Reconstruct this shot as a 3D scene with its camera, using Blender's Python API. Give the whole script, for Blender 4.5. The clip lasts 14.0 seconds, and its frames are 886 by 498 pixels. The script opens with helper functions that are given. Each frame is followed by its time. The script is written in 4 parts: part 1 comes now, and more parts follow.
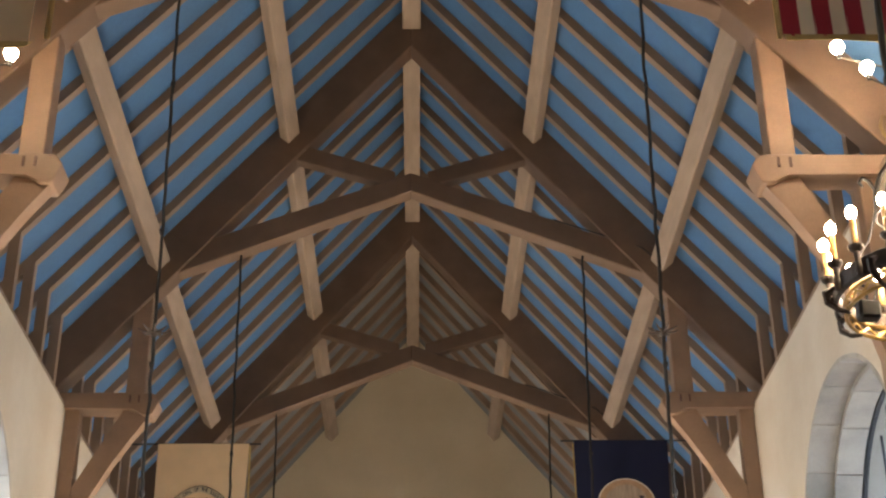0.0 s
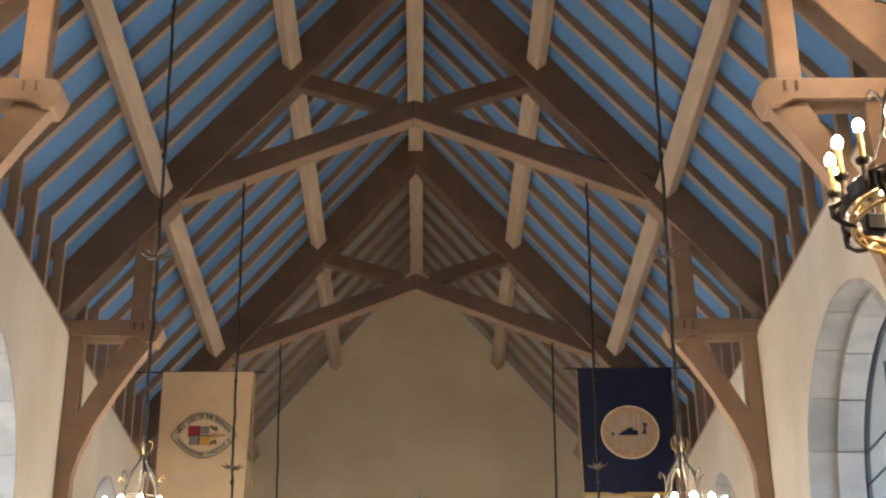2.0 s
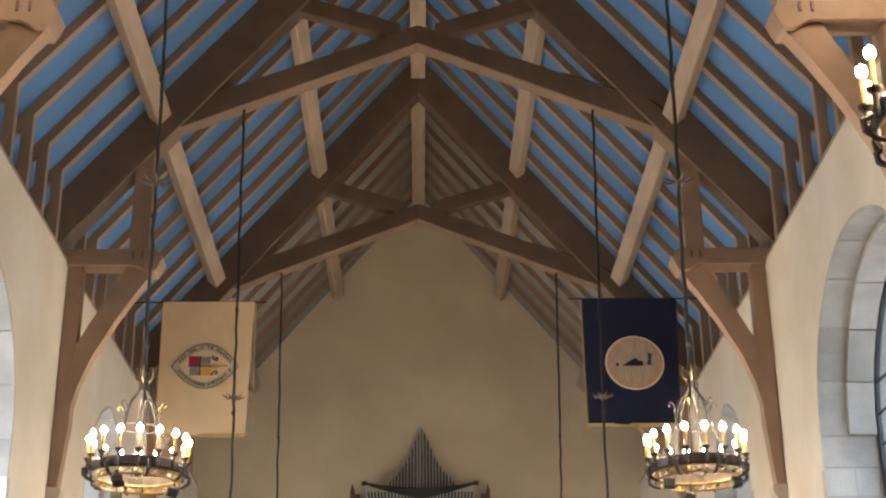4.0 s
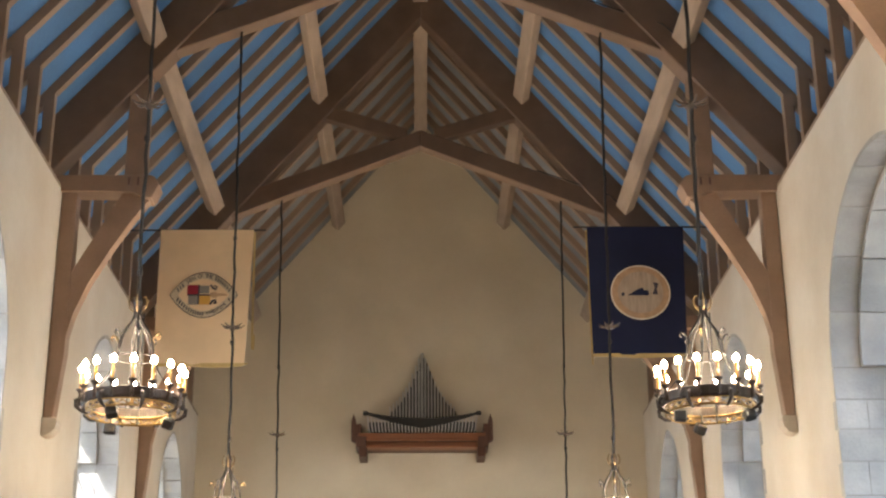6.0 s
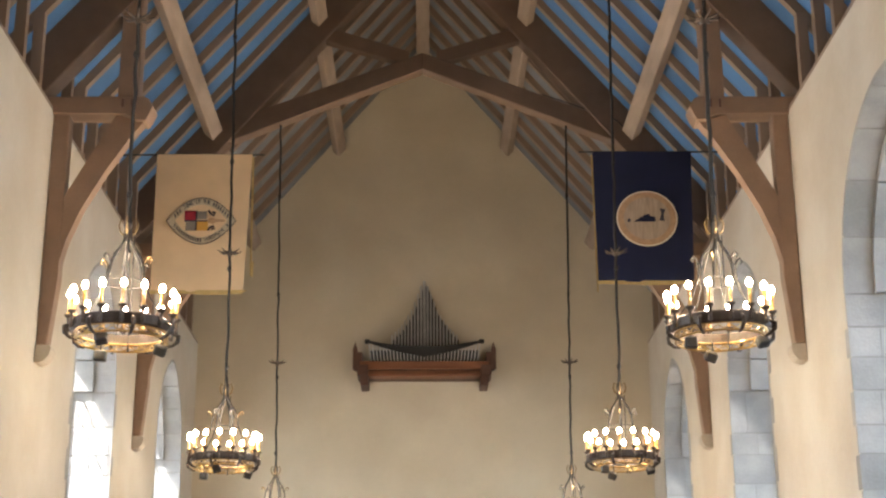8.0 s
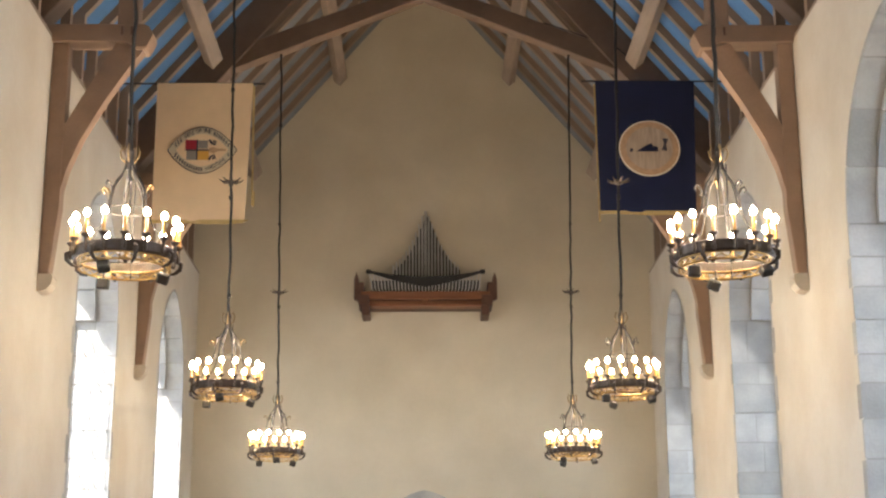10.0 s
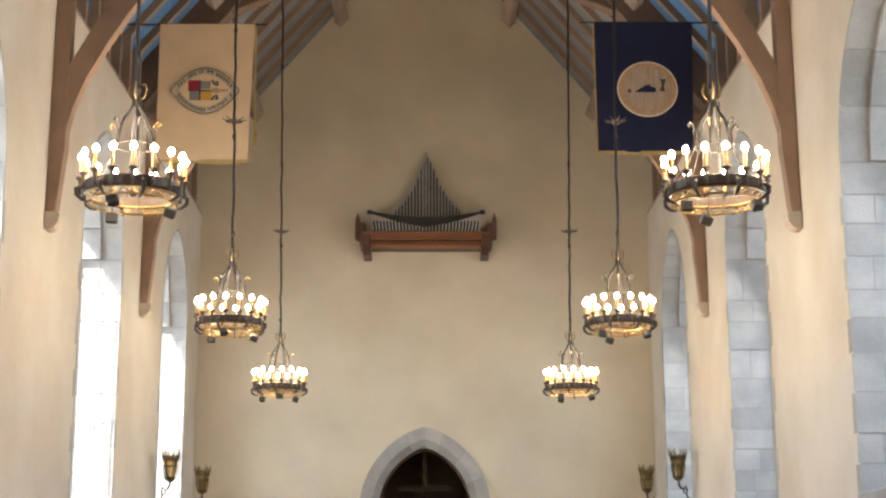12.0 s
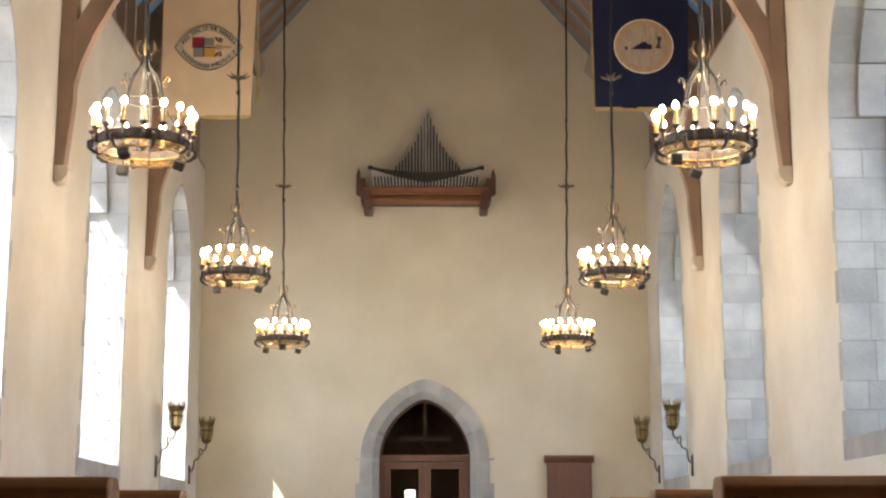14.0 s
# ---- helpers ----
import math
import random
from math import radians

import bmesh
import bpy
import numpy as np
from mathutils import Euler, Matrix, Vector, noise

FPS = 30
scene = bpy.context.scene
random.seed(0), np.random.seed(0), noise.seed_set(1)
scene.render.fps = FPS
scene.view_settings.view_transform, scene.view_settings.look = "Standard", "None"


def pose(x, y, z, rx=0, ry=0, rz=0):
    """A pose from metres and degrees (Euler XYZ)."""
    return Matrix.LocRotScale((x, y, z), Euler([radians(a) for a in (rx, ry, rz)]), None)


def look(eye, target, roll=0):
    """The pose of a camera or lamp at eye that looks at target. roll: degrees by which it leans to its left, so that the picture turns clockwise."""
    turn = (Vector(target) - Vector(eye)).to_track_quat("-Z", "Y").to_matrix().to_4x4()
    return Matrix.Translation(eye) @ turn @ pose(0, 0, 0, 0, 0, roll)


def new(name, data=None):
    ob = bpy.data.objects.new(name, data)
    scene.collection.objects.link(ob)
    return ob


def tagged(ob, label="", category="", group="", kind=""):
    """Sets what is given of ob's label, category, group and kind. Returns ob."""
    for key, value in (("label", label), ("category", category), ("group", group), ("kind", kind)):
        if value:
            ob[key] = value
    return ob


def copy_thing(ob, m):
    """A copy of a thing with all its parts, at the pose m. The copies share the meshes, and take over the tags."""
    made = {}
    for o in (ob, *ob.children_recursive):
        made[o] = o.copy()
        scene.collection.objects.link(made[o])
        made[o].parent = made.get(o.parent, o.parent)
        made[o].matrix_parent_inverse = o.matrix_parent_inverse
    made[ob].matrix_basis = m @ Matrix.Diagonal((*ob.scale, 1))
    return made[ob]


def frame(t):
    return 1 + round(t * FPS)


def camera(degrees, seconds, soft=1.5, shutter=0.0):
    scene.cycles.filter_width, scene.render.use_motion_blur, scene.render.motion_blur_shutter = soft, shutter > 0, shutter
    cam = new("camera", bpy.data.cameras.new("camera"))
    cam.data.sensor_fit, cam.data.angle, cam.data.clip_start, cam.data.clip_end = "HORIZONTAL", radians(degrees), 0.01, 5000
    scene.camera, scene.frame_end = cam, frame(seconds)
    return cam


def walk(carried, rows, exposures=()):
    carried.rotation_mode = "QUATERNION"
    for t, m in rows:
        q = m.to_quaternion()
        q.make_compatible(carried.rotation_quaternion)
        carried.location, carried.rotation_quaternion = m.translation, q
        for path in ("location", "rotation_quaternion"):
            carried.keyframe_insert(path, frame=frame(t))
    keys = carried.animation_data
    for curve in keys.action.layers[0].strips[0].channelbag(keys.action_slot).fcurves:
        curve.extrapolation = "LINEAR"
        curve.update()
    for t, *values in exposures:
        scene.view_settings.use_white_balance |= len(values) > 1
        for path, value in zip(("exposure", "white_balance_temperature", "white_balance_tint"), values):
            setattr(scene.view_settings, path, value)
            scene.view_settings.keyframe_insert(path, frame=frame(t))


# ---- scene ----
cam = camera(33.38, 14.0, soft=2.3)
ROWS = [  # seconds, x, y, z, tilt, roll, turn
    (0.0, 0.067, -0.732, 1.276, 117.99, 0.49, -0.92),
    (0.5, 0.056, -0.691, 1.244, 117.40, 0.49, -0.91),
    (1.0, 0.054, -0.687, 1.220, 116.77, 0.50, -0.86),
    (1.5, 0.069, -0.691, 1.219, 116.10, 0.50, -0.78),
    (2.0, 0.069, -0.658, 1.225, 115.41, 0.49, -0.76),
    (2.5, 0.063, -0.642, 1.248, 114.73, 0.48, -0.74),
    (3.0, 0.041, -0.552, 1.251, 114.13, 0.49, -0.77),
    (5.5, 0.022, -0.090, 1.388, 110.76, 0.39, -0.74),
    (6.0, 0.015, 0.033, 1.410, 110.12, 0.36, -0.75),
    (6.5, 0.014, 0.155, 1.407, 109.49, 0.33, -0.74),
    (7.0, 0.030, 0.277, 1.454, 108.79, 0.34, -0.68),
    (7.5, 0.031, 0.381, 1.485, 108.08, 0.32, -0.66),
    (8.0, 0.030, 0.461, 1.495, 107.40, 0.29, -0.65),
    (8.5, 0.032, 0.515, 1.497, 106.69, 0.26, -0.64),
    (9.0, 0.021, 0.519, 1.500, 106.02, 0.25, -0.65),
    (11.5, 0.006, 0.328, 1.383, 103.06, 0.16, -0.67),
    (12.0, 0.015, 0.225, 1.337, 102.59, 0.16, -0.65),
    (12.5, 0.026, 0.129, 1.302, 102.13, 0.12, -0.63),
    (13.0, 0.023, -0.013, 1.286, 101.60, 0.16, -0.63),
    (13.5, 0.021, -0.121, 1.253, 101.23, 0.17, -0.64),
    (14.0, 0.021, -0.194, 1.193, 100.95, 0.11, -0.65),
]
EXPOSURES = [(0.0, 2.72), (3.0, 2.72), (7.0, 2.74), (14.0, 2.84)]
walk(cam, [(t, pose(x, y, z, rx, ry, rz)) for t, x, y, z, rx, ry, rz in ROWS], EXPOSURES)

# ---- daylight ----
world = bpy.data.worlds.new("sky")
scene.world = world
world.use_nodes = True
wn = world.node_tree
sky = wn.nodes.new("ShaderNodeTexSky")
sky.sky_type, sky.sun_disc = "NISHITA", False
sky.sun_elevation, sky.sun_rotation = radians(56.4), radians(226.5)
wn.links.new(sky.outputs[0], wn.nodes["Background"].inputs[0])
wn.nodes["Background"].inputs[1].default_value = 0.15
sun = new("sun", bpy.data.lights.new("sun", "SUN"))
sun.data.energy, sun.data.angle, sun.data.color = 3.6, radians(0.5), (1.0, 0.97, 0.92)
SUN_WAY = Vector((0.40, 0.38, -0.83))
sun.matrix_world = look((0, 0, 30), Vector((0, 0, 30)) + SUN_WAY)

DAY_POWER = 11.0

# ---- plan ----
HALF = 4.31          # half the nave's width
END = 28.0           # end wall
BACK = -7.0          # wall behind the camera
BAY = 5.682
TRUSSES = [4.75] + [END - BAY * k for k in (3, 2, 1)]
WALL_TOP = 8.22
SLOPE = 1.185
COS, SIN = math.cos(math.atan(SLOPE)), math.sin(math.atan(SLOPE))
RAFTER_LOW = 14.30   # underside of the rafters at the ridge line
PANEL_LOW = 14.47    # underside of the painted boards at the ridge line
THICK = 0.95         # side walls
WINDOWS = [7.85, 13.13, 19.63, 25.42]
FLOOR = 0.22

# ---- materials ----


def material(name, colour, rough=0.6, metal=0.0, grain=None, vary=0.15, scale=3.0, bump=0.15, fine=60.0, stretch=(1, 1, 1), stain=None, per_object=0.0, spread=0.2):
    """Colour with large stains and fine grain, both at real size."""
    m = bpy.data.materials.new(name)
    m.use_nodes = True
    n, l = m.node_tree.nodes, m.node_tree.links
    b = n["Principled BSDF"]
    b.inputs["Roughness"].default_value, b.inputs["Metallic"].default_value = rough, metal
    co = n.new("ShaderNodeTexCoord")
    mp = n.new("ShaderNodeMapping")
    mp.inputs["Scale"].default_value = stretch
    l.new(co.outputs["Object"], mp.inputs["Vector"])
    big = n.new("ShaderNodeTexNoise")
    big.inputs["Scale"].default_value, big.inputs["Detail"].default_value = scale, 5
    small = n.new("ShaderNodeTexNoise")
    small.inputs["Scale"].default_value, small.inputs["Detail"].default_value = fine, 4
    l.new(mp.outputs[0], big.inputs["Vector"])
    l.new(mp.outputs[0], small.inputs["Vector"])
    ramp = n.new("ShaderNodeMapRange")
    ramp.inputs["From Min"].default_value, ramp.inputs["From Max"].default_value = 0.5 - spread, 0.5 + spread
    ramp.clamp = True
    l.new(big.outputs["Fac"], ramp.inputs["Value"])
    mix = n.new("ShaderNodeMix")
    mix.data_type = "RGBA"
    mix.inputs["A"].default_value = (*colour, 1)
    mix.inputs["B"].default_value = (*(stain or [c * (1 - vary) for c in colour]), 1)
    l.new(ramp.outputs[0], mix.inputs["Factor"])
    hue = n.new("ShaderNodeHueSaturation")
    l.new(mix.outputs["Result"], hue.inputs["Color"])
    val = n.new("ShaderNodeMath")
    val.operation = "MULTIPLY_ADD"
    val.inputs[1].default_value, val.inputs[2].default_value = vary, 1 - vary / 2
    l.new(small.outputs["Fac"], val.inputs[0])
    last = val
    if per_object:
        info = n.new("ShaderNodeObjectInfo")
        add = n.new("ShaderNodeMath")
        add.operation = "MULTIPLY_ADD"
        add.inputs[1].default_value = per_object
        l.new(info.outputs["Random"], add.inputs[0])
        l.new(val.outputs[0], add.inputs[2])
        last = n.new("ShaderNodeMath")
        last.operation = "SUBTRACT"
        last.inputs[1].default_value = per_object / 2
        l.new(add.outputs[0], last.inputs[0])
    l.new(last.outputs[0], hue.inputs["Value"])
    l.new(hue.outputs[0], b.inputs["Base Color"])
    if bump:
        bp = n.new("ShaderNodeBump")
        bp.inputs["Strength"].default_value, bp.inputs["Distance"].default_value = bump, 0.01
        l.new(small.outputs["Fac"], bp.inputs["Height"])
        l.new(bp.outputs[0], b.inputs["Normal"])
    return m


def glow(name, colour, strength):
    m = bpy.data.materials.new(name)
    m.use_nodes = True
    b = m.node_tree.nodes["Principled BSDF"]
    b.inputs["Base Color"].default_value = (*colour, 1)
    b.inputs["Emission Color"].default_value = (*colour, 1)
    b.inputs["Emission Strength"].default_value = strength
    return m


PLASTER = material("plaster", (0.575, 0.52, 0.435), 0.9, vary=0.10, scale=0.8, fine=14, bump=0.35, stain=(0.505, 0.435, 0.34), spread=0.13)
END_PLASTER = material("end_plaster", (0.61, 0.53, 0.395), 0.9, vary=0.10, scale=0.75, fine=12, bump=0.35, stain=(0.52, 0.445, 0.325), spread=0.16)
STONE = material("stone", (0.385, 0.362, 0.330), 0.85, vary=0.18, scale=2.5, fine=35, bump=0.4, stain=(0.295, 0.285, 0.265), per_object=0.26, spread=0.14)
CORBEL_STONE = material("corbel_stone", (0.50, 0.43, 0.34), 0.85, vary=0.15, scale=6, fine=50, bump=0.3)
MORTAR = material("mortar", (0.30, 0.28, 0.25), 0.95, vary=0.1, fine=50)
# truss oak darkened, purlins paled: roof light from below partly in their tone
SHADED_OAK = material("oak", (0.175, 0.110, 0.072), 0.6, vary=0.26, scale=0.5, fine=9, stretch=(6, 6, 6), bump=0.12, per_object=0.12)
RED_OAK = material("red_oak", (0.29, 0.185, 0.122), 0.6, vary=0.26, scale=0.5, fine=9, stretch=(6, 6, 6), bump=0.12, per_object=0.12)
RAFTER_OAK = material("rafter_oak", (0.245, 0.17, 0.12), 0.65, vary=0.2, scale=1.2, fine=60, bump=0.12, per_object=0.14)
LIT_PURLIN_OAK = material("lit_purlin_oak", (0.33, 0.25, 0.19), 0.65, vary=0.24, scale=3, fine=50, stretch=(3, 0.6, 3), bump=0.12, per_object=0.12)
# end bay's blue greyed in the colour for the warm light there
DIM_LIT_BOARD = material("dim_lit_board", (0.20, 0.21, 0.225), 0.8, vary=0.3, scale=1.4, fine=18, bump=0.2, stain=(0.15, 0.15, 0.155))
BLUE = material("blue_paint", (0.060, 0.165, 0.35), 0.8, vary=0.25, scale=1.4, fine=18, bump=0.15, stain=(0.058, 0.135, 0.265))
IRON = material("iron", (0.058, 0.040, 0.028), 0.5, metal=0.25, vary=0.3, scale=8, fine=90, bump=0.2)
WROUGHT = material("wrought_iron", (0.014, 0.011, 0.009), 0.6, vary=0.3, scale=8, fine=90, bump=0.2)
DULL_GILT = material("dull_gilt", (0.24, 0.16, 0.07), 0.5, metal=0.5, vary=0.3, scale=9, fine=60)
CORD = material("cord", (0.012, 0.011, 0.010), 0.7, vary=0.2, fine=120)
BRASS = material("brass", (0.50, 0.33, 0.12), 0.35, metal=0.9, vary=0.25, scale=9, fine=60, bump=0.1)
CANDLE = material("candle", (0.46, 0.25, 0.06), 0.5, vary=0.1, fine=80)
PIPE = material("pipe_metal", (0.66, 0.65, 0.62), 0.34, metal=0.8, vary=0.25, scale=5, fine=40, bump=0.05, per_object=0.3)
ORGAN_WOOD = material("organ_wood", (0.23, 0.088, 0.038), 0.45, vary=0.25, scale=2, fine=40, stretch=(1, 6, 6))
DARK_WOOD = material("dark_wood", (0.10, 0.045, 0.028), 0.5, vary=0.25, scale=2, fine=40)
DOOR_WOOD = material("door_wood", (0.15, 0.06, 0.036), 0.45, vary=0.25, scale=2, fine=30, stretch=(6, 6, 1))
PEW_WOOD = material("pew_wood", (0.30, 0.10, 0.035), 0.16, vary=0.3, scale=1.5, fine=40, stretch=(1, 8, 8))
# paler than the pew: window light on the rail is put into its colour
LIT_PEW_RAIL = material("lit_pew_rail", (0.60, 0.27, 0.10), 0.22, vary=0.35, scale=2.5, fine=40, stretch=(1, 8, 8))
BLACK = material("black_rail", (0.02, 0.018, 0.016), 0.5, vary=0.2)
CREAM_CLOTH = material("cream_cloth", (0.74, 0.54, 0.33), 0.85, vary=0.1, scale=3, fine=150, bump=0.1)
NAVY_CLOTH = material("navy_cloth", (0.006, 0.010, 0.045), 0.85, vary=0.2, scale=3, fine=150, bump=0.1)
RED_CLOTH = material("red_cloth", (0.33, 0.018, 0.035), 0.8, vary=0.15, scale=3, fine=150)
WHITE_CLOTH = material("white_cloth", (0.78, 0.68, 0.52), 0.8, vary=0.1, scale=3, fine=150)
GOLD_CLOTH = material("gold_fringe", (0.50, 0.35, 0.13), 0.7, vary=0.25, scale=10, fine=150)
INK = material("ink", (0.05, 0.045, 0.06), 0.8, vary=0.1)
SEAL_TAN = material("seal_tan", (0.52, 0.33, 0.19), 0.8, vary=0.25, scale=14, fine=100)
GREY_CLOTH = material("grey_cloth", (0.24, 0.22, 0.19), 0.8, vary=0.1)
YELLOW_CLOTH = material("yellow_cloth", (0.62, 0.33, 0.06), 0.8, vary=0.1)
# the floor is out of view; its tone sets the bounce onto the roof
SLATE = material("floor_stone", (0.22, 0.19, 0.155), 0.5, vary=0.25, scale=2, fine=30)
# unseen ground, made pale to bounce daylight up through the windows
OUTSIDE = material("bounce_ground", (0.42, 0.40, 0.36), 0.9, vary=0.2, scale=0.5, fine=20)
FLOOD_BULB = glow("flood_bulb", (1.0, 0.78, 0.5), 28.0)
BRONZE = material("bronze", (0.17, 0.12, 0.05), 0.45, metal=0.8, vary=0.3, scale=9, fine=60)
TIN = material("tin", (0.62, 0.60, 0.56), 0.4, metal=0.5, vary=0.15, scale=6, fine=50)
BAND_CLOTH = material("band_cloth", (0.55, 0.46, 0.32), 0.85, vary=0.15, fine=120)
BULB = glow("bulb_light", (1.0, 0.79, 0.54), 58.0)
LEAD = material("lead_came", (0.05, 0.05, 0.055), 0.5, metal=0.5, vary=0.2)


def glass_material(name, colour, rough):
    m = bpy.data.materials.new(name)
    m.use_nodes = True
    b = m.node_tree.nodes["Principled BSDF"]
    b.inputs["Base Color"].default_value = (*colour, 1)
    b.inputs["Transmission Weight"].default_value = 1.0
    b.inputs["Roughness"].default_value = rough
    b.inputs["IOR"].default_value = 1.05
    return m


WINDOW_GLASS = glass_material("window_glass", (0.88, 0.94, 1.0), 0.15)
LANTERN_GLASS = glass_material("lantern_glass", (0.45, 0.33, 0.14), 0.3)
DOOR_GLASS = glass_material("door_glass", (0.5, 0.45, 0.4), 0.05)

# ---- mesh helpers ----


def finish(bm, name, mat, smooth=False):
    bmesh.ops.recalc_face_normals(bm, faces=bm.faces[:])
    me = bpy.data.meshes.new(name)
    bm.to_mesh(me)
    bm.free()
    me.materials.append(mat)
    if smooth:
        me.shade_smooth()
        me.set_sharp_from_angle(angle=radians(35))
    return me


def thing(name, bm, mat, label, category, group="", kind="", smooth=False):
    return tagged(new(name, finish(bm, name, mat, smooth)), label, category, group, kind)


def empty(name, at, label, category, group="", kind=""):
    ob = new(name)
    ob.matrix_basis = at
    return tagged(ob, label, category, group, kind)


def part(name, bm, mat, parent, label="", smooth=False):
    ob = new(name, finish(bm, name, mat, smooth))
    ob.parent = parent
    return tagged(ob, label) if label else ob


def shared(name, me, parent, at):
    ob = new(name, me)
    ob.parent, ob.matrix_basis = parent, at
    return ob


def add_box(bm, x0, x1, y0, y1, z0, z1, bevel=0.0):
    got = bmesh.ops.create_cube(bm, size=1)["verts"]
    for v in got:
        v.co = Vector(((x0 + x1) / 2 + v.co.x * (x1 - x0), (y0 + y1) / 2 + v.co.y * (y1 - y0), (z0 + z1) / 2 + v.co.z * (z1 - z0)))
    if bevel:
        edges = {e for v in got for e in v.link_edges}
        bmesh.ops.bevel(bm, geom=list(edges), offset=bevel, segments=1, affect="EDGES")
    return bm


def box(x0, x1, y0, y1, z0, z1, bevel=0.0):
    return add_box(bmesh.new(), x0, x1, y0, y1, z0, z1, bevel)


def add_prism(bm, outline, axis, low, high):
    """An outline in the plane across axis, drawn out from low to high. x: (y, z), y: (x, z), z: (x, y)."""
    def at(p, d):
        return {"x": (d, p[0], p[1]), "y": (p[0], d, p[1]), "z": (p[0], p[1], d)}[axis]
    a = [bm.verts.new(at(p, low)) for p in outline]
    b = [bm.verts.new(at(p, high)) for p in outline]
    k = len(outline)
    for i in range(k):
        bm.faces.new((a[i], a[(i + 1) % k], b[(i + 1) % k], b[i]))
    bm.faces.new(a[::-1])
    bm.faces.new(b)
    return bm


def prism(outline, axis, low, high, bevel=0.0):
    bm = add_prism(bmesh.new(), outline, axis, low, high)
    if bevel:
        bmesh.ops.bevel(bm, geom=bm.edges[:], offset=bevel, segments=1, affect="EDGES")
    return bm


def add_tube(bm, points, radius, sides=8, caps=True):
    """A round bar along points; radius is one number or one for each point."""
    points = [Vector(p) for p in points]
    rings = []
    side = None
    for i, p in enumerate(points):
        way = (points[min(i + 1, len(points) - 1)] - points[max(i - 1, 0)]).normalized()
        if side is None:
            side = way.orthogonal().normalized()
        side = (side - way * side.dot(way)).normalized()
        up = way.cross(side)
        r = radius[i] if isinstance(radius, (list, tuple)) else radius
        rings.append([bm.verts.new(p + (side * math.cos(a) + up * math.sin(a)) * r) for a in [2 * math.pi * k / sides for k in range(sides)]])
    for a, b in zip(rings, rings[1:]):
        for k in range(sides):
            bm.faces.new((a[k], a[(k + 1) % sides], b[(k + 1) % sides], b[k]))
    if caps:
        bm.faces.new(rings[0][::-1])
        bm.faces.new(rings[-1])
    return bm


def tube(points, radius, sides=8):
    return add_tube(bmesh.new(), points, radius, sides)


def add_lathe(bm, profile, sides=12, at=(0, 0, 0)):
    """A profile of (radius, z) turned round the z axis."""
    rings = [[bm.verts.new((at[0] + r * math.cos(2 * math.pi * k / sides), at[1] + r * math.sin(2 * math.pi * k / sides), at[2] + z)) for k in range(sides)] for r, z in profile]
    for a, b in zip(rings, rings[1:]):
        for k in range(sides):
            bm.faces.new((a[k], a[(k + 1) % sides], b[(k + 1) % sides], b[k]))
    bm.faces.new(rings[0][::-1])
    bm.faces.new(rings[-1])
    return bm


def lathe(profile, sides=12):
    return add_lathe(bmesh.new(), profile, sides)


def arch(half, spring, rise, foot, steps=18):
    """A slightly pointed arch as (u, z) from the foot on one side, over the top, to the other foot."""
    right = []
    # two arcs with centres past the middle line
    c = (rise * rise - half * half) / (2 * half) if rise > half else 0.0
    r = half + c
    top = math.acos(c / r) if rise > half else math.pi / 2
    for i in range(steps + 1):
        a = top * i / steps
        right.append((-c + r * math.cos(a), spring + r * math.sin(a) * (rise / (r * math.sin(top)))))
    left = [(-u, z) for u, z in right[:-1]][::1]
    return [(half, foot)] + right + left[::-1] + [(-half, foot)]


def holed_wall(outline, holes, axis, low, high):
    """A wall with openings through it."""
    bm = bmesh.new()

    def at(p, d):
        return {"x": (d, p[0], p[1]), "y": (p[0], d, p[1])}[axis]
    edges = []
    for loop in [outline] + holes:
        vs = [bm.verts.new(at(p, low)) for p in loop]
        edges += [bm.edges.new((vs[i], vs[(i + 1) % len(vs)])) for i in range(len(vs))]
    bmesh.ops.triangle_fill(bm, use_beauty=True, edges=edges)
    got = bmesh.ops.extrude_face_region(bm, geom=bm.faces[:])["geom"]
    bmesh.ops.translate(bm, vec=at((0, 0), high - low), verts=[g for g in got if isinstance(g, bmesh.types.BMVert)])
    return bm


# ---- shell ----
W_SILL = 2.15
FORMS = {c: (1.76, 5.53, 1.68) if c == 13.13 else (1.2, 5.78, 1.50) for c in WINDOWS}  # half width, spring, rise


def window_arch(centre, grow):
    half, spring, rise = FORMS[centre]
    return [(centre + u, z) for u, z in arch(half + grow, spring, rise + grow, W_SILL - grow)]


for side, name in ((-1, "wall_west"), (1, "wall_east")):
    outline = [(BACK, FLOOR), (END, FLOOR), (END, WALL_TOP), (BACK, WALL_TOP)]
    holes = [window_arch(c, 0.02) for c in WINDOWS]
    thing(name, holed_wall(outline, holes, "x", side * HALF, side * (HALF + THICK)), PLASTER, "thick cream plastered side wall with arched window openings", "wall", kind="structure")

gable = [(-HALF - THICK, FLOOR), (HALF + THICK, FLOOR), (HALF + THICK, PANEL_LOW + 0.05 - SLOPE * (HALF + THICK)), (0, PANEL_LOW + 0.05), (-HALF - THICK, PANEL_LOW + 0.05 - SLOPE * (HALF + THICK))]
DOOR_HALF, DOOR_SPRING, DOOR_RISE = 0.87, 2.62, 1.13


def door_arch(grow, foot, steps=16):
    """The doorway's full, barely pointed arch, widened by grow, as (x, z)."""
    half, rise = DOOR_HALF + grow, DOOR_RISE + grow * 1.05
    right = []
    for i in range(steps + 1):
        h = math.sin(math.pi / 2 * i / steps)
        right.append((half * (1 - h * h) ** 0.66, DOOR_SPRING + rise * h))
    return [(half, foot)] + right + [(-u, z) for u, z in right[-2::-1]] + [(-half, foot)]


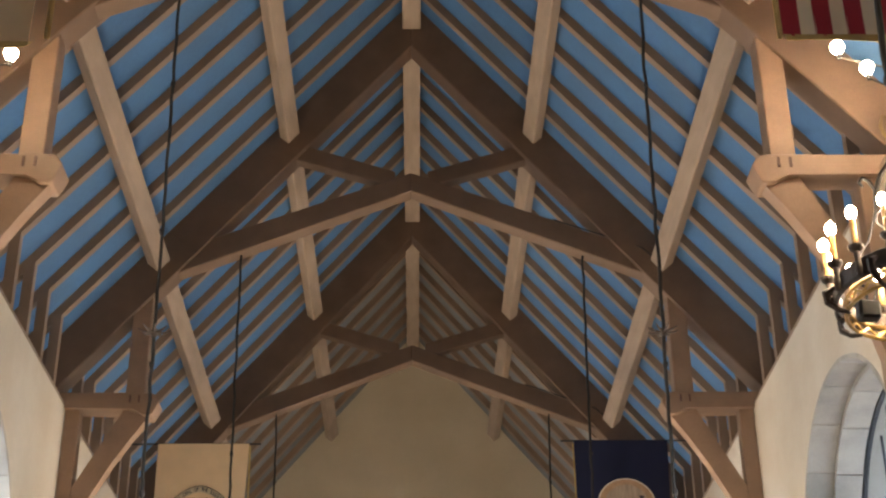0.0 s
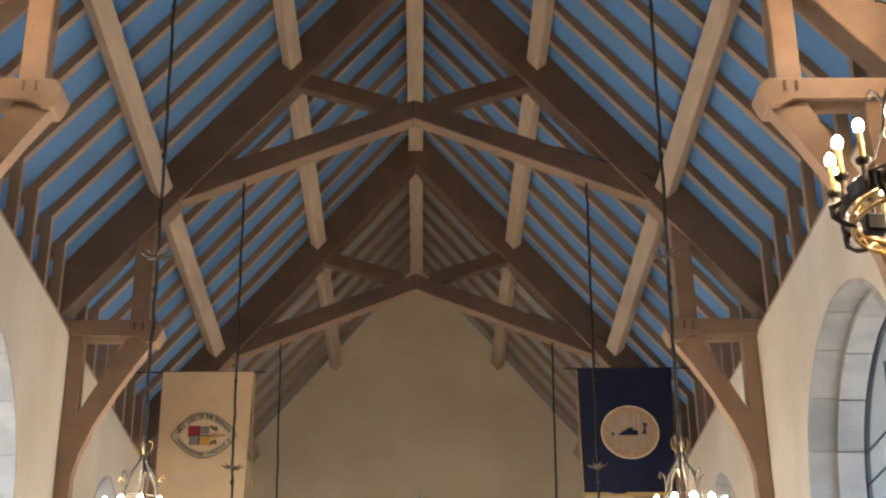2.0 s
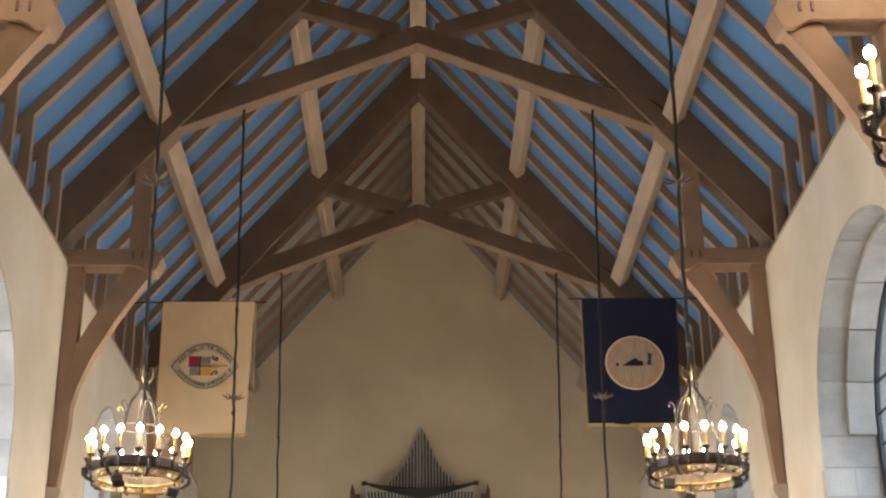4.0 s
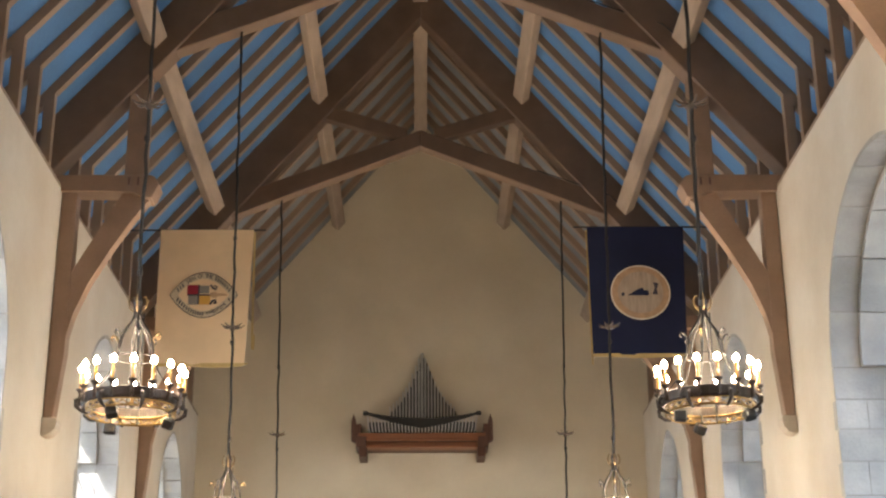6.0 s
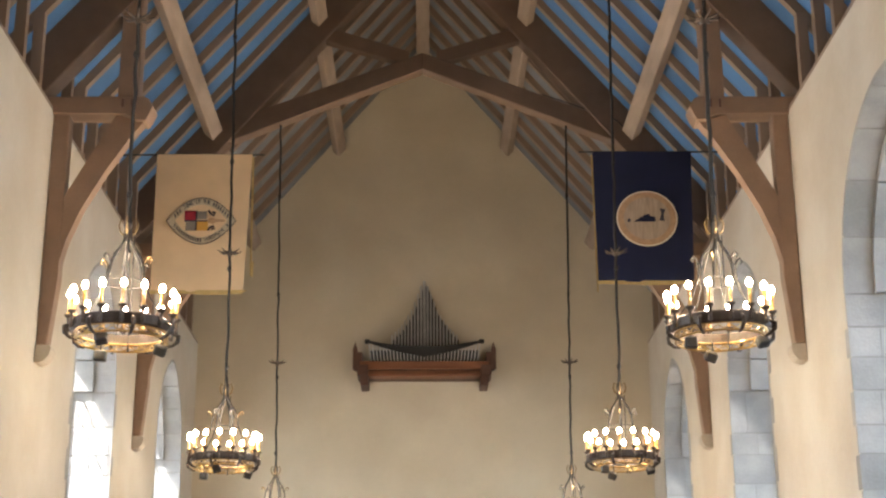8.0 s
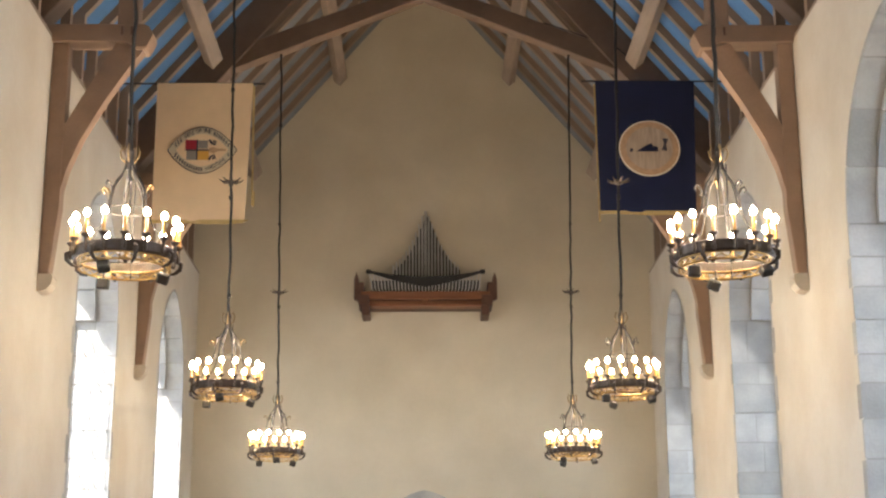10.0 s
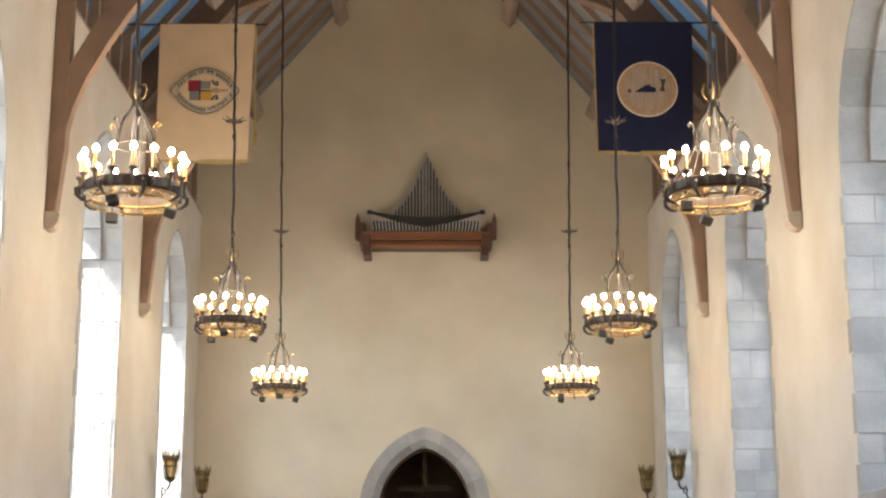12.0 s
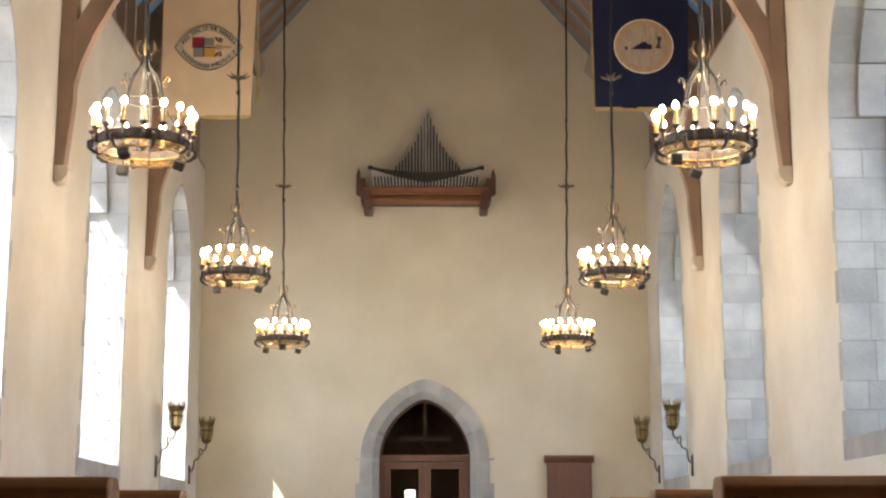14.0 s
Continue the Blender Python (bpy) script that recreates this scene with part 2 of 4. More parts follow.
door_hole = door_arch(0.16, FLOOR + 0.02)
end_wall = thing("wall_north", holed_wall(gable, [door_hole], "y", END, END + 0.7), END_PLASTER, "tall beige plastered gable end wall with pointed doorway", "wall", kind="structure")
# behind the camera; dark so that little light bounces back on the trusses
thing("wall_south", prism(gable, "y", BACK - 0.4, BACK), DARK_WOOD, "unseen wall closing the nave, dark to cut bounced light", "wall", kind="structure")
thing("floor", box(-HALF - THICK, HALF + THICK, BACK, END + 3.2, FLOOR - 0.2, FLOOR), SLATE, "stone floor of the nave, unseen, toned for its bounced light", "floor", kind="structure")
thing("ground", box(-400, 400, -400, 400, -0.75, -0.5), OUTSIDE, "unseen ground outside, made pale to bounce light through the windows", "ground", kind="structure")

# roof boards
for side, name in ((-1, "ceiling_west"), (1, "ceiling_east")):
    e = HALF + THICK + 0.25
    slab = [(0, PANEL_LOW), (side * e, PANEL_LOW - SLOPE * e), (side * e, PANEL_LOW - SLOPE * e + 0.25), (0, PANEL_LOW + 0.25)]
    thing(name, prism(slab, "y", BACK - 0.4, TRUSSES[3]), BLUE, "sloping ceiling boards painted sky blue between the rafters", "ceiling", kind="structure")
    thing(name + "_end", prism(slab, "y", TRUSSES[3], END + 0.7), DIM_LIT_BOARD, "sloping ceiling boards by the gable, blue greyed as in warm dim light", "ceiling", kind="structure")

# ---- roof timber ----


def low_line(x):
    return RAFTER_LOW - SLOPE * abs(x)


def timber(outline, y, width, bevel=0.012):
    return prism(outline, "y", y - width / 2, y + width / 2, bevel)


def roof_truss(y):
    t = empty("roof_truss", pose(0, y, 0), "weathered brown oak hammer-beam roof truss resting on wall corbels", "roof truss", "roof trusses over the nave")
    for s in (-1, 1):
        def m(points):
            return [(s * x, z) for x, z in points]
        lo, hi = 13.70, 14.49
        part("principal_rafter", timber(m([(0.0, lo), (4.75, lo - SLOPE * 4.75), (4.75, hi - SLOPE * 4.75), (0.0, hi)]), 0, 0.32), SHADED_OAK, t)
        part("collar", timber(m([(0.0, 11.33), (3.12, 10.06), (3.24, 10.25), (2.9, 10.50), (0.0, 11.62)]), 0, 0.24), SHADED_OAK, t)
        part("strut", timber(m([(0.22, 11.42), (1.62, 11.86), (1.44, 12.06), (0.22, 11.66)]), 0, 0.18), SHADED_OAK, t)
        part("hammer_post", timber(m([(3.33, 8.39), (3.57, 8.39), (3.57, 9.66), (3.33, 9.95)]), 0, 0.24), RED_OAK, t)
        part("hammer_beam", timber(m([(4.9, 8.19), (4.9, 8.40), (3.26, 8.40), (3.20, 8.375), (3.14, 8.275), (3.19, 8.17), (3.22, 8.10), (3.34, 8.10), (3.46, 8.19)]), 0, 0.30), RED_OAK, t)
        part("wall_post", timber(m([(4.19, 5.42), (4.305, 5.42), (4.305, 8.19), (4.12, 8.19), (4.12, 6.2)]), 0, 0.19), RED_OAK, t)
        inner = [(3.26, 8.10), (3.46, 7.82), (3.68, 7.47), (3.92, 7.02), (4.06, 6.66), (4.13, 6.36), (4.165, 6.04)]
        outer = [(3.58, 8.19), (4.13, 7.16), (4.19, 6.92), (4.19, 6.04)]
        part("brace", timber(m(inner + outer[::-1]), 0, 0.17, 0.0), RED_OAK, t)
        bm = bmesh.new()
        prof = [(4.305, 5.22), (4.305, 5.42), (4.15, 5.42), (4.135, 5.37), (4.15, 5.30), (4.20, 5.24), (4.25, 5.22)]
        add_prism(bm, m(prof), "y", -0.11, 0.11)
        part("corbel", bm, CORBEL_STONE, t, "small rounded pale stone corbel")
        if s > 0:
            part("cable", tube([(1.9, -0.10, 10.90), (2.25, -0.10, 10.775), (2.6, -0.11, 10.64), (2.85, -0.13, 10.54), (3.05, -0.165, 10.44), (3.3, -0.168, 10.20)], 0.010, 5), CORD, t, "black electric cable")
        for dx in (0.09, 0.2):
            peg = box(s * (3.30 + dx) - 0.012, s * (3.30 + dx) + 0.012, -0.165, 0.165, 8.26, 8.36)
            part("peg", peg, DARK_WOOD, t)
    return t


for y in TRUSSES:
    roof_truss(y)


def slope_box(s, along, width, deep, y0, y1, bevel=0.012):
    """A beam along the nave under the rafters; along: its middle's distance from the ridge, across."""
    x, z = along, low_line(along)
    nx, nz = -SIN, -COS  # inward, down
    pts = []
    for a, d in ((-1, 0), (1, 0), (1, 1), (-1, 1)):
        pts.append((s * (x + a * width / 2 * COS + nx * d * deep), z - a * width / 2 * SIN + nz * d * deep))
    return prism(pts, "y", y0, y1, bevel)


STOPS = [BACK] + TRUSSES + [END]
for y0, y1 in zip(STOPS, STOPS[1:]):
    a, b = y0 + (0.16 if y0 > BACK else 0), y1 - (0.16 if y1 < END else 0)
    for s in (-1, 1):
        for along, deep in ((1.73, 0.17), (3.375, 0.20)):
            thing("purlin", slope_box(s, along, 0.235, deep, a, b), LIT_PURLIN_OAK, "square brown oak purlin spanning between roof trusses", "beam", "purlins under the rafters")
    thing("ridge_beam", box(-0.13, 0.13, a, b, 13.98, 14.5, 0.012), LIT_PURLIN_OAK, "straight brown oak ridge beam along the roof top", "beam", "ridge beams")


def rafter(y):
    t = empty("rafter_pair", pose(0, y, 0), "pair of slim brown oak rafters with short wall posts", "rafters", "common rafters under the blue boards")
    for s in (-1, 1):
        e = HALF + THICK
        pts = [(0.0, RAFTER_LOW), (s * e, RAFTER_LOW - SLOPE * e), (s * e, PANEL_LOW - SLOPE * e + 0.02), (0.0, PANEL_LOW + 0.02)]
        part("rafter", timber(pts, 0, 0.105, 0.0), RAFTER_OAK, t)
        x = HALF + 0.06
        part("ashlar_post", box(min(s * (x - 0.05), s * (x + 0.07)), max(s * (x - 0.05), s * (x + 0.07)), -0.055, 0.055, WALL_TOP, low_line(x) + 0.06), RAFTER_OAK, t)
    return t


first = None
for y0, y1 in zip(STOPS, STOPS[1:]):
    count = 8 if y1 - y0 < 7 else 18
    for k in range(1, count):
        y = y0 + (y1 - y0) * k / count
        if first is None:
            first = rafter(y)
        else:
            copy_thing(first, pose(0, y, 0))
for s, name in ((-1, "wall_plate"), (1, "wall_plate")):
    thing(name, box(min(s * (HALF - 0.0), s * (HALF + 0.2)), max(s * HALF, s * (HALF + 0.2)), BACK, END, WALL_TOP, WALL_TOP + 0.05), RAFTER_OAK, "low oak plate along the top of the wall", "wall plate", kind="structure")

# ---- windows ----


def stone_block(loop, x0, x1, joint=0.006):
    """A block between two steps of an opening: loop is (a, b, b_out, a_out) in (y, z)."""
    cy = sum(p[0] for p in loop) / len(loop)
    cz = sum(p[1] for p in loop) / len(loop)
    out = []
    for y, z in loop:
        d = math.hypot(y - cy, z - cz) or 1
        k = max(0.0, 1 - joint * 1.3 / d)
        out.append((cy + (y - cy) * k, cz + (z - cz) * k))
    return prism(out, "x", x0, x1)


def stone_window(number, side, centre, detail):
    name = "window_%d" % number
    W_HALF, W_SPRING, W_RISE = FORMS[centre]
    w = empty(name, pose(0, 0, 0), "tall arched window with grey stone block surround and leaded glass", "window", kind="structure")
    rng = random.Random(number * 7 + 3)

    def sx(d):
        return side * (HALF + d)
    inner = window_arch(centre, 0.0)
    back = window_arch(centre, 0.012)
    # mortar bed behind the blocks
    bm = bmesh.new()
    k = len(back)
    a = [bm.verts.new((sx(0.004), y, z)) for y, z in back]
    b = [bm.verts.new((sx(THICK - 0.02), y, z)) for y, z in back]
    for i in range(k):
        bm.faces.new((a[i], a[(i + 1) % k], b[(i + 1) % k], b[i]))
    part("mortar_bed", bm, MORTAR if detail else STONE, w)
    if detail:
        # courses up both jambs, then the voussoirs
        for e in (1, -1):
            z = W_SILL
            wide = rng.random() < 0.5
            while z < W_SPRING - 0.1:
                h = rng.uniform(0.27, 0.46)
                if W_SPRING - z - h < 0.22:
                    h = W_SPRING - z
                grow = 0.13 if wide else 0.04
                wide = not wide
                y0, y1 = centre + e * W_HALF, centre + e * (W_HALF + grow)
                loop = [(y0, z), (y0, z + h), (y1, z + h), (y1, z)]
                cuts = [-0.006, rng.uniform(0.20, 0.40), 0.585] if rng.random() < 0.62 else [-0.006, 0.585]
                for d0, d1 in zip(cuts, cuts[1:]):
                    part("stone_block", stone_block(loop, sx(d0 + (0.004 if d0 > 0 else 0)), sx(d1 - 0.004)), STONE, w)
                z += h
        top = arch(W_HALF, W_SPRING, W_RISE, W_SILL)[1:-1]
        over = arch(W_HALF + 0.05, W_SPRING, W_RISE + 0.05, W_SILL)[1:-1]
        deep = arch(W_HALF - 0.06, W_SPRING, W_RISE - 0.06, W_SILL)[1:-1]
        for i in range(0, len(top) - 1, 4):
            loop = [(centre + u, z) for u, z in top[i:i + 5]] + [(centre + u, z) for u, z in over[i:i + 5][::-1]]
            cut = 0.29
            part("voussoir", stone_block(loop, sx(-0.006), sx(cut)), STONE, w)
            loop = [(centre + u, z) for u, z in deep[i:i + 5]] + [(centre + u, z) for u, z in over[i:i + 5][::-1]]
            part("voussoir", stone_block(loop, sx(cut + 0.006), sx(0.585)), STONE, w)
    sill = prism([(sx(-0.008), W_SILL - 0.22), (sx(-0.008), W_SILL), (sx(0.595), W_SILL + 0.16), (sx(0.595), W_SILL - 0.22)], "y", centre - W_HALF - 0.14, centre + W_HALF + 0.14, 0.006)
    part("window_sill", sill, STONE, w, "sloping grey stone sill")
    if detail and side > 0:
        vent = prism([(sx(0.595), W_SILL + 0.17), (sx(0.40), W_SILL + 0.27), (sx(0.40), W_SILL + 0.295), (sx(0.595), W_SILL + 0.21)], "y", centre - 0.45, centre + 0.45)
        part("hopper_vent", vent, LEAD, w, "small dark iron vent tilted open")
    frame_d = 0.60
    bm = bmesh.new()
    o, i_ = window_arch(centre, 0.0), window_arch(centre, -0.06)
    for j in range(len(o)):
        p, q, r, s_ = o[j], o[(j + 1) % len(o)], i_[(j + 1) % len(o)], i_[j]
        add_prism(bm, [p, q, r, s_], "x", sx(frame_d), sx(frame_d + 0.05))
    part("window_frame", bm, LEAD, w, "dark iron window frame")
    bm = bmesh.new()
    add_prism(bm, window_arch(centre, -0.03), "x", sx(frame_d + 0.022), sx(frame_d + 0.028))
    g = part("glass", bm, WINDOW_GLASS, w, "pale leaded glass")
    g.visible_shadow = False
    for y in [centre + d for d in (-0.64, -0.32, 0.0, 0.32, 0.64)]:
        heavy = 0.018 if abs(y - centre) < 0.01 else 0.007
        reach = W_SPRING + W_RISE * (1 - abs(y - centre) / W_HALF) ** 0.6 - 0.04
        part("came", box(min(sx(frame_d + 0.01), sx(frame_d + 0.04)), max(sx(frame_d + 0.01), sx(frame_d + 0.04)), y - heavy, y + heavy, W_SILL, reach), LEAD, w)
    z = W_SILL + 0.3
    while z < W_SPRING + 0.7:
        reach = W_HALF - 0.05 if z < W_SPRING else W_HALF * (1 - ((z - W_SPRING) / W_RISE) ** 2) ** 0.5 - 0.06
        part("came", box(min(sx(frame_d + 0.012), sx(frame_d + 0.038)), max(sx(frame_d + 0.012), sx(frame_d + 0.038)), centre - reach, centre + reach, z - 0.006, z + 0.006), LEAD, w)
        z += 0.33


# ---- chandeliers ----


def chandelier(x, y, z, turn, label, hang=6.30):
    """z: height of the ring's middle."""
    t = empty("chandelier", pose(x, y, z), label, "chandelier", "chandeliers along the nave")
    turn = radians(turn)

    def swing(h):
        return math.copysign(0.075, x) * (h - 0.8) / 5.5
    r, sides = 0.362, 32
    bm = bmesh.new()
    rings = [[bm.verts.new((q * math.cos(2 * math.pi * k / sides), q * math.sin(2 * math.pi * k / sides), h)) for k in range(sides)] for q, h in ((r, -0.035), (r + 0.012, -0.02), (r + 0.012, 0.045), (r, 0.055), (r - 0.01, 0.045), (r - 0.01, -0.02))]
    for a, b in zip(rings, rings[1:] + rings[:1]):
        for k in range(sides):
            bm.faces.new((a[k], a[(k + 1) % sides], b[(k + 1) % sides], b[k]))
    part("ring", bm, IRON, t)
    # pierced brass band inside the ring
    bm = bmesh.new()
    for k in range(48):
        a0, a1 = 2 * math.pi * k / 48, 2 * math.pi * (k + 1) / 48
        h0, h1 = (-0.075, -0.045) if k % 2 else (-0.045, -0.075)
        add_tube(bm, [((r - 0.03) * math.cos(a0), (r - 0.03) * math.sin(a0), h0), ((r - 0.03) * math.cos(a1), (r - 0.03) * math.sin(a1), h1)], 0.006, 4)
    part("pierced_band", bm, BRASS, t, "zigzag brass band")
    for h in (-0.085, -0.03):
        bm = bmesh.new()
        add_tube(bm, [((r - 0.03) * math.cos(2 * math.pi * k / sides), (r - 0.03) * math.sin(2 * math.pi * k / sides), h) for k in range(sides + 1)], 0.009, 6)
        part("band_rim", bm, BRASS, t)
    for k in range(16):
        a = 2 * math.pi * k / 16 + 0.1 + turn
        c, s = math.cos(a) * (r + 0.022), math.sin(a) * (r + 0.022)
        candle = part("candle", add_lathe(bmesh.new(), [(0.0135, 0.098), (0.0135, 0.224), (0.010, 0.230)], 8, (c, s, 0)), CANDLE, t, "yellow candle sleeve")
        part("drip_pan", add_lathe(bmesh.new(), [(0.012, -0.03), (0.017, 0.0), (0.012, 0.03), (0.015, 0.07), (0.032, 0.088), (0.034, 0.099), (0.015, 0.099)], 10, (c, s, 0)), IRON, candle)
        part("bulb", add_lathe(bmesh.new(), [(0.009, 0.228), (0.017, 0.236), (0.0225, 0.249), (0.0225, 0.261), (0.017, 0.274), (0.008, 0.284), (0.002, 0.289)], 10, (c, s, 0)), BULB, candle, "glowing flame-shaped bulb", True)
    for k in range(8):
        a = 2 * math.pi * k / 8 + 0.3 + turn
        c, s = math.cos(a), math.sin(a)
        pts = [(q * c, q * s, h) for q, h in ((r + 0.01, 0.02), (r + 0.055, -0.01), (r + 0.05, -0.05), (r + 0.01, -0.085), (r - 0.04, -0.10))]
        part("scroll_bracket", tube(pts, [0.010, 0.017, 0.017, 0.013, 0.008], 6), IRON, t)
    for k in range(6):
        a = 2 * math.pi * k / 6 + 0.5 + turn
        c, s = math.cos(a), math.sin(a)
        pts = [(q * c, q * s, h) for q, h in ((0.355, 0.04), (0.285, 0.12), (0.20, 0.24), (0.15, 0.38), (0.135, 0.48), (0.105, 0.56), (0.055, 0.63), (0.03, 0.69), (0.022, 0.77))]
        hanger = part("hanger", tube(pts, [0.004, 0.004, 0.005, 0.008, 0.012, 0.013, 0.011, 0.009, 0.008], 6), WROUGHT, t)
        leaf = [(q * c, q * s, h) for q, h in ((0.135, 0.48), (0.16, 0.535), (0.185, 0.55), (0.20, 0.525), (0.185, 0.505))]
        part("leaf_scroll", tube(leaf, [0.007, 0.010, 0.010, 0.008, 0.004], 6), DULL_GILT if k % 3 == 0 else WROUGHT, hanger)
    part("hoop", tube([(0.15 * math.cos(2 * math.pi * k / 20), 0.15 * math.sin(2 * math.pi * k / 20), 0.36) for k in range(21)], 0.005, 5), WROUGHT, t)
    crown = part("crown", lathe([(0.02, 0.67), (0.032, 0.71), (0.026, 0.77), (0.036, 0.81), (0.018, 0.87), (0.016, 0.93)], 10), WROUGHT, t)
    for k in range(4):
        a = math.pi / 2 * k
        c, s = math.cos(a), math.sin(a)
        part("crown_scroll", tube([(q * c, q * s, h) for q, h in ((0.03, 0.73), (0.06, 0.76), (0.07, 0.81), (0.055, 0.86), (0.03, 0.84))], [0.007, 0.008, 0.008, 0.006, 0.004], 6), DULL_GILT, crown, "gilded crown scroll")
    # small floodlights under the ring
    for k, out in ((0, 0.10), (1, 0.10), (2, 0.02)):
        a = 2 * math.pi * k / 3 + 0.9 + turn
        c, s = math.cos(a) * (r - 0.07), math.sin(a) * (r - 0.07)
        bm = box(-0.045, 0.045, -0.035, 0.035, -0.19, -0.11, 0.01)
        bmesh.ops.rotate(bm, cent=(0, 0, -0.11), matrix=Matrix.Rotation(0.5 * (1 - k), 3, "X") @ Matrix.Rotation(0.35 - 0.3 * k, 3, "Y"), verts=bm.verts[:])
        bmesh.ops.translate(bm, vec=(c, s, 0.01), verts=bm.verts[:])
        spot = part("spotlight", bm, BLACK, t, "small black spotlight")
        part("stem", tube([(c, s, -0.10), (c, s, -0.03), (c * 1.1, s * 1.1, -0.02)], 0.007, 6), BLACK, spot)
    part("drop_rod", tube([(0.05, 0, 0.72), (0.05, 0.01, 0.1), (0.05, 0.0, -0.16)], 0.006, 5), WROUGHT, t)
    # the long cord, knotted and a little crooked
    rng = random.Random(int(x * 100 + y * 10))
    pts, h = [], 0.86
    while h < hang:
        pts.append((swing(h) + rng.uniform(-0.008, 0.008), rng.uniform(-0.008, 0.008), h))
        h += 0.17
    pts.append((swing(hang), 0, hang))
    cord = part("cord", tube(pts, 0.016, 6), CORD, t, "black twisted hanging cord")
    for h in (1.05, 2.2, 3.5, 5.1):
        part("knot", add_lathe(bmesh.new(), [(0.008, -0.04), (0.024, -0.015), (0.024, 0.015), (0.008, 0.04)], 7, (swing(h), 0, h)), CORD, cord)
    sh, so = (2.50 if y < 12 else 2.38 if y < 18 else 2.42), swing(2.4)
    star = part("star_ornament", add_lathe(bmesh.new(), [(0.02, -0.04), (0.035, -0.01), (0.035, 0.01), (0.02, 0.04)], 8, (so, 0, sh)), IRON, t)
    for k in range(8):
        a = 2 * math.pi * k / 8 + 0.2
        c, s = math.cos(a), math.sin(a)
        part("spike", tube([(so + 0.02 * c, 0.02 * s, sh), (so + 0.10 * c, 0.10 * s, sh + 0.01), (so + 0.14 * c, 0.14 * s, sh + 0.035)], [0.012, 0.010, 0.003], 5), IRON, star)
    # the small floods on the ring are turned up to the roof
    flood = new("roof_flood", bpy.data.lights.new("roof_flood", "SPOT"))
    flood.data.energy, flood.data.color, flood.data.shadow_soft_size = FLOOD_POWER, (1.0, 0.79, 0.57), 0.36
    flood.data.spot_size, flood.data.spot_blend = radians(86), 0.55
    flood.matrix_world = pose(x, y, z - 0.02, 180)
    return t


FLOOD_POWER = 90.0
LIT = "round black iron chandelier with sixteen lit candle bulbs"
for i, yk in enumerate(TRUSSES[1:]):
    for s in (-1, 1):
        chandelier(2.20 * s if s > 0 else -2.18, yk, (4.165, 4.135, 4.12)[i], 11 * i + 40 * s, LIT)
chandelier(2.19, 4.75, 4.0, 25, LIT, 6.42)

# ---- banners ----


def cloth(x0, x1, z0, z1, y, mat, name, parent, ripple=0.018, lean=0.0, nx=24, nz=30, label="", phase=0.0):
    """A hanging cloth with soft vertical folds; lean: how far its foot is drawn aside."""
    bm = bmesh.new()
    grid = []
    for j in range(nz + 1):
        v = j / nz
        row = []
        for i in range(nx + 1):
            u = i / nx
            d = ripple * (0.25 + v) * (math.sin(u * 9 + phase) + 0.5 * math.sin(u * 21 + 2 * v + phase))
            row.append(bm.verts.new((x0 + (x1 - x0) * (u * (1 - 0.05 * v) + 0.025 * v) + lean * v, y + d, z1 + (z0 - z1) * v + 0.012 * math.sin(u * 7 + phase) * v)))
        grid.append(row)
    for j in range(nz):
        for i in range(nx):
            bm.faces.new((grid[j][i], grid[j][i + 1], grid[j + 1][i + 1], grid[j + 1][i]))
    got = bmesh.ops.extrude_face_region(bm, geom=bm.faces[:])["geom"]
    bmesh.ops.translate(bm, vec=(0, 0.006, 0), verts=[g for g in got if isinstance(g, bmesh.types.BMVert)])
    return part(name, bm, mat, parent, label, True)


def disc(cx, cz, rx, rz, y, steps=40, pointed=False):
    """A thin sewn patch: an ellipse, or a pointed oval."""
    pts = []
    for k in range(steps):
        a = 2 * math.pi * k / steps
        x, z = rx * math.cos(a), rz * math.sin(a)
        if pointed:
            z = math.copysign(rz * (1 - (abs(x) / rx) ** 1.9) ** 0.92, z)
        pts.append((cx + x, cz + z))
    return prism(pts, "y", y - 0.004, y)


def banner_rod(parent, x0, x1, y, z):
    part("rod", tube([(x0, y + 0.02, z), (x1, y + 0.02, z)], 0.014, 8), BLACK, parent)


FLAG_Y = 20.6
seal_banner = empty("banner", pose(0, 0, 0), "cream cloth banner with an oval seal and shield", "flag", "banners hung in the nave")
banner_rod(seal_banner, -4.42, -2.30, FLAG_Y, 9.255)
cloth(-3.857, -2.475, 7.175, 9.255, FLAG_Y, CREAM_CLOTH, "cloth", seal_banner, 0.008, -0.03)
cloth(-3.857, -2.475, 7.145, 7.20, FLAG_Y - 0.006, GOLD_CLOTH, "fringe", seal_banner, 0.008, -0.06, 24, 2)
cloth(-2.48, -2.45, 7.575, 9.225, FLAG_Y + 0.02, GOLD_CLOTH, "side_fringe", seal_banner, 0.015, 0.02, 6, 20)
cloth(-2.455, -2.405, 7.405, 7.625, FLAG_Y, GOLD_CLOTH, "tassel", seal_banner, 0.006, 0.0, 4, 6)
sx0, sz0, sy0 = -3.17, 8.225, FLAG_Y - 0.026
seal = part("seal", disc(sx0, sz0, 0.50, 0.355, sy0, 48, True), INK, seal_banner, "pointed oval seal with quartered shield")
part("seal_band", disc(sx0, sz0, 0.485, 0.340, sy0 - 0.004, 48, True), BAND_CLOTH, seal)
part("seal_field", disc(sx0, sz0, 0.37, 0.245, sy0 - 0.008, 48, True), CREAM_CLOTH, seal)


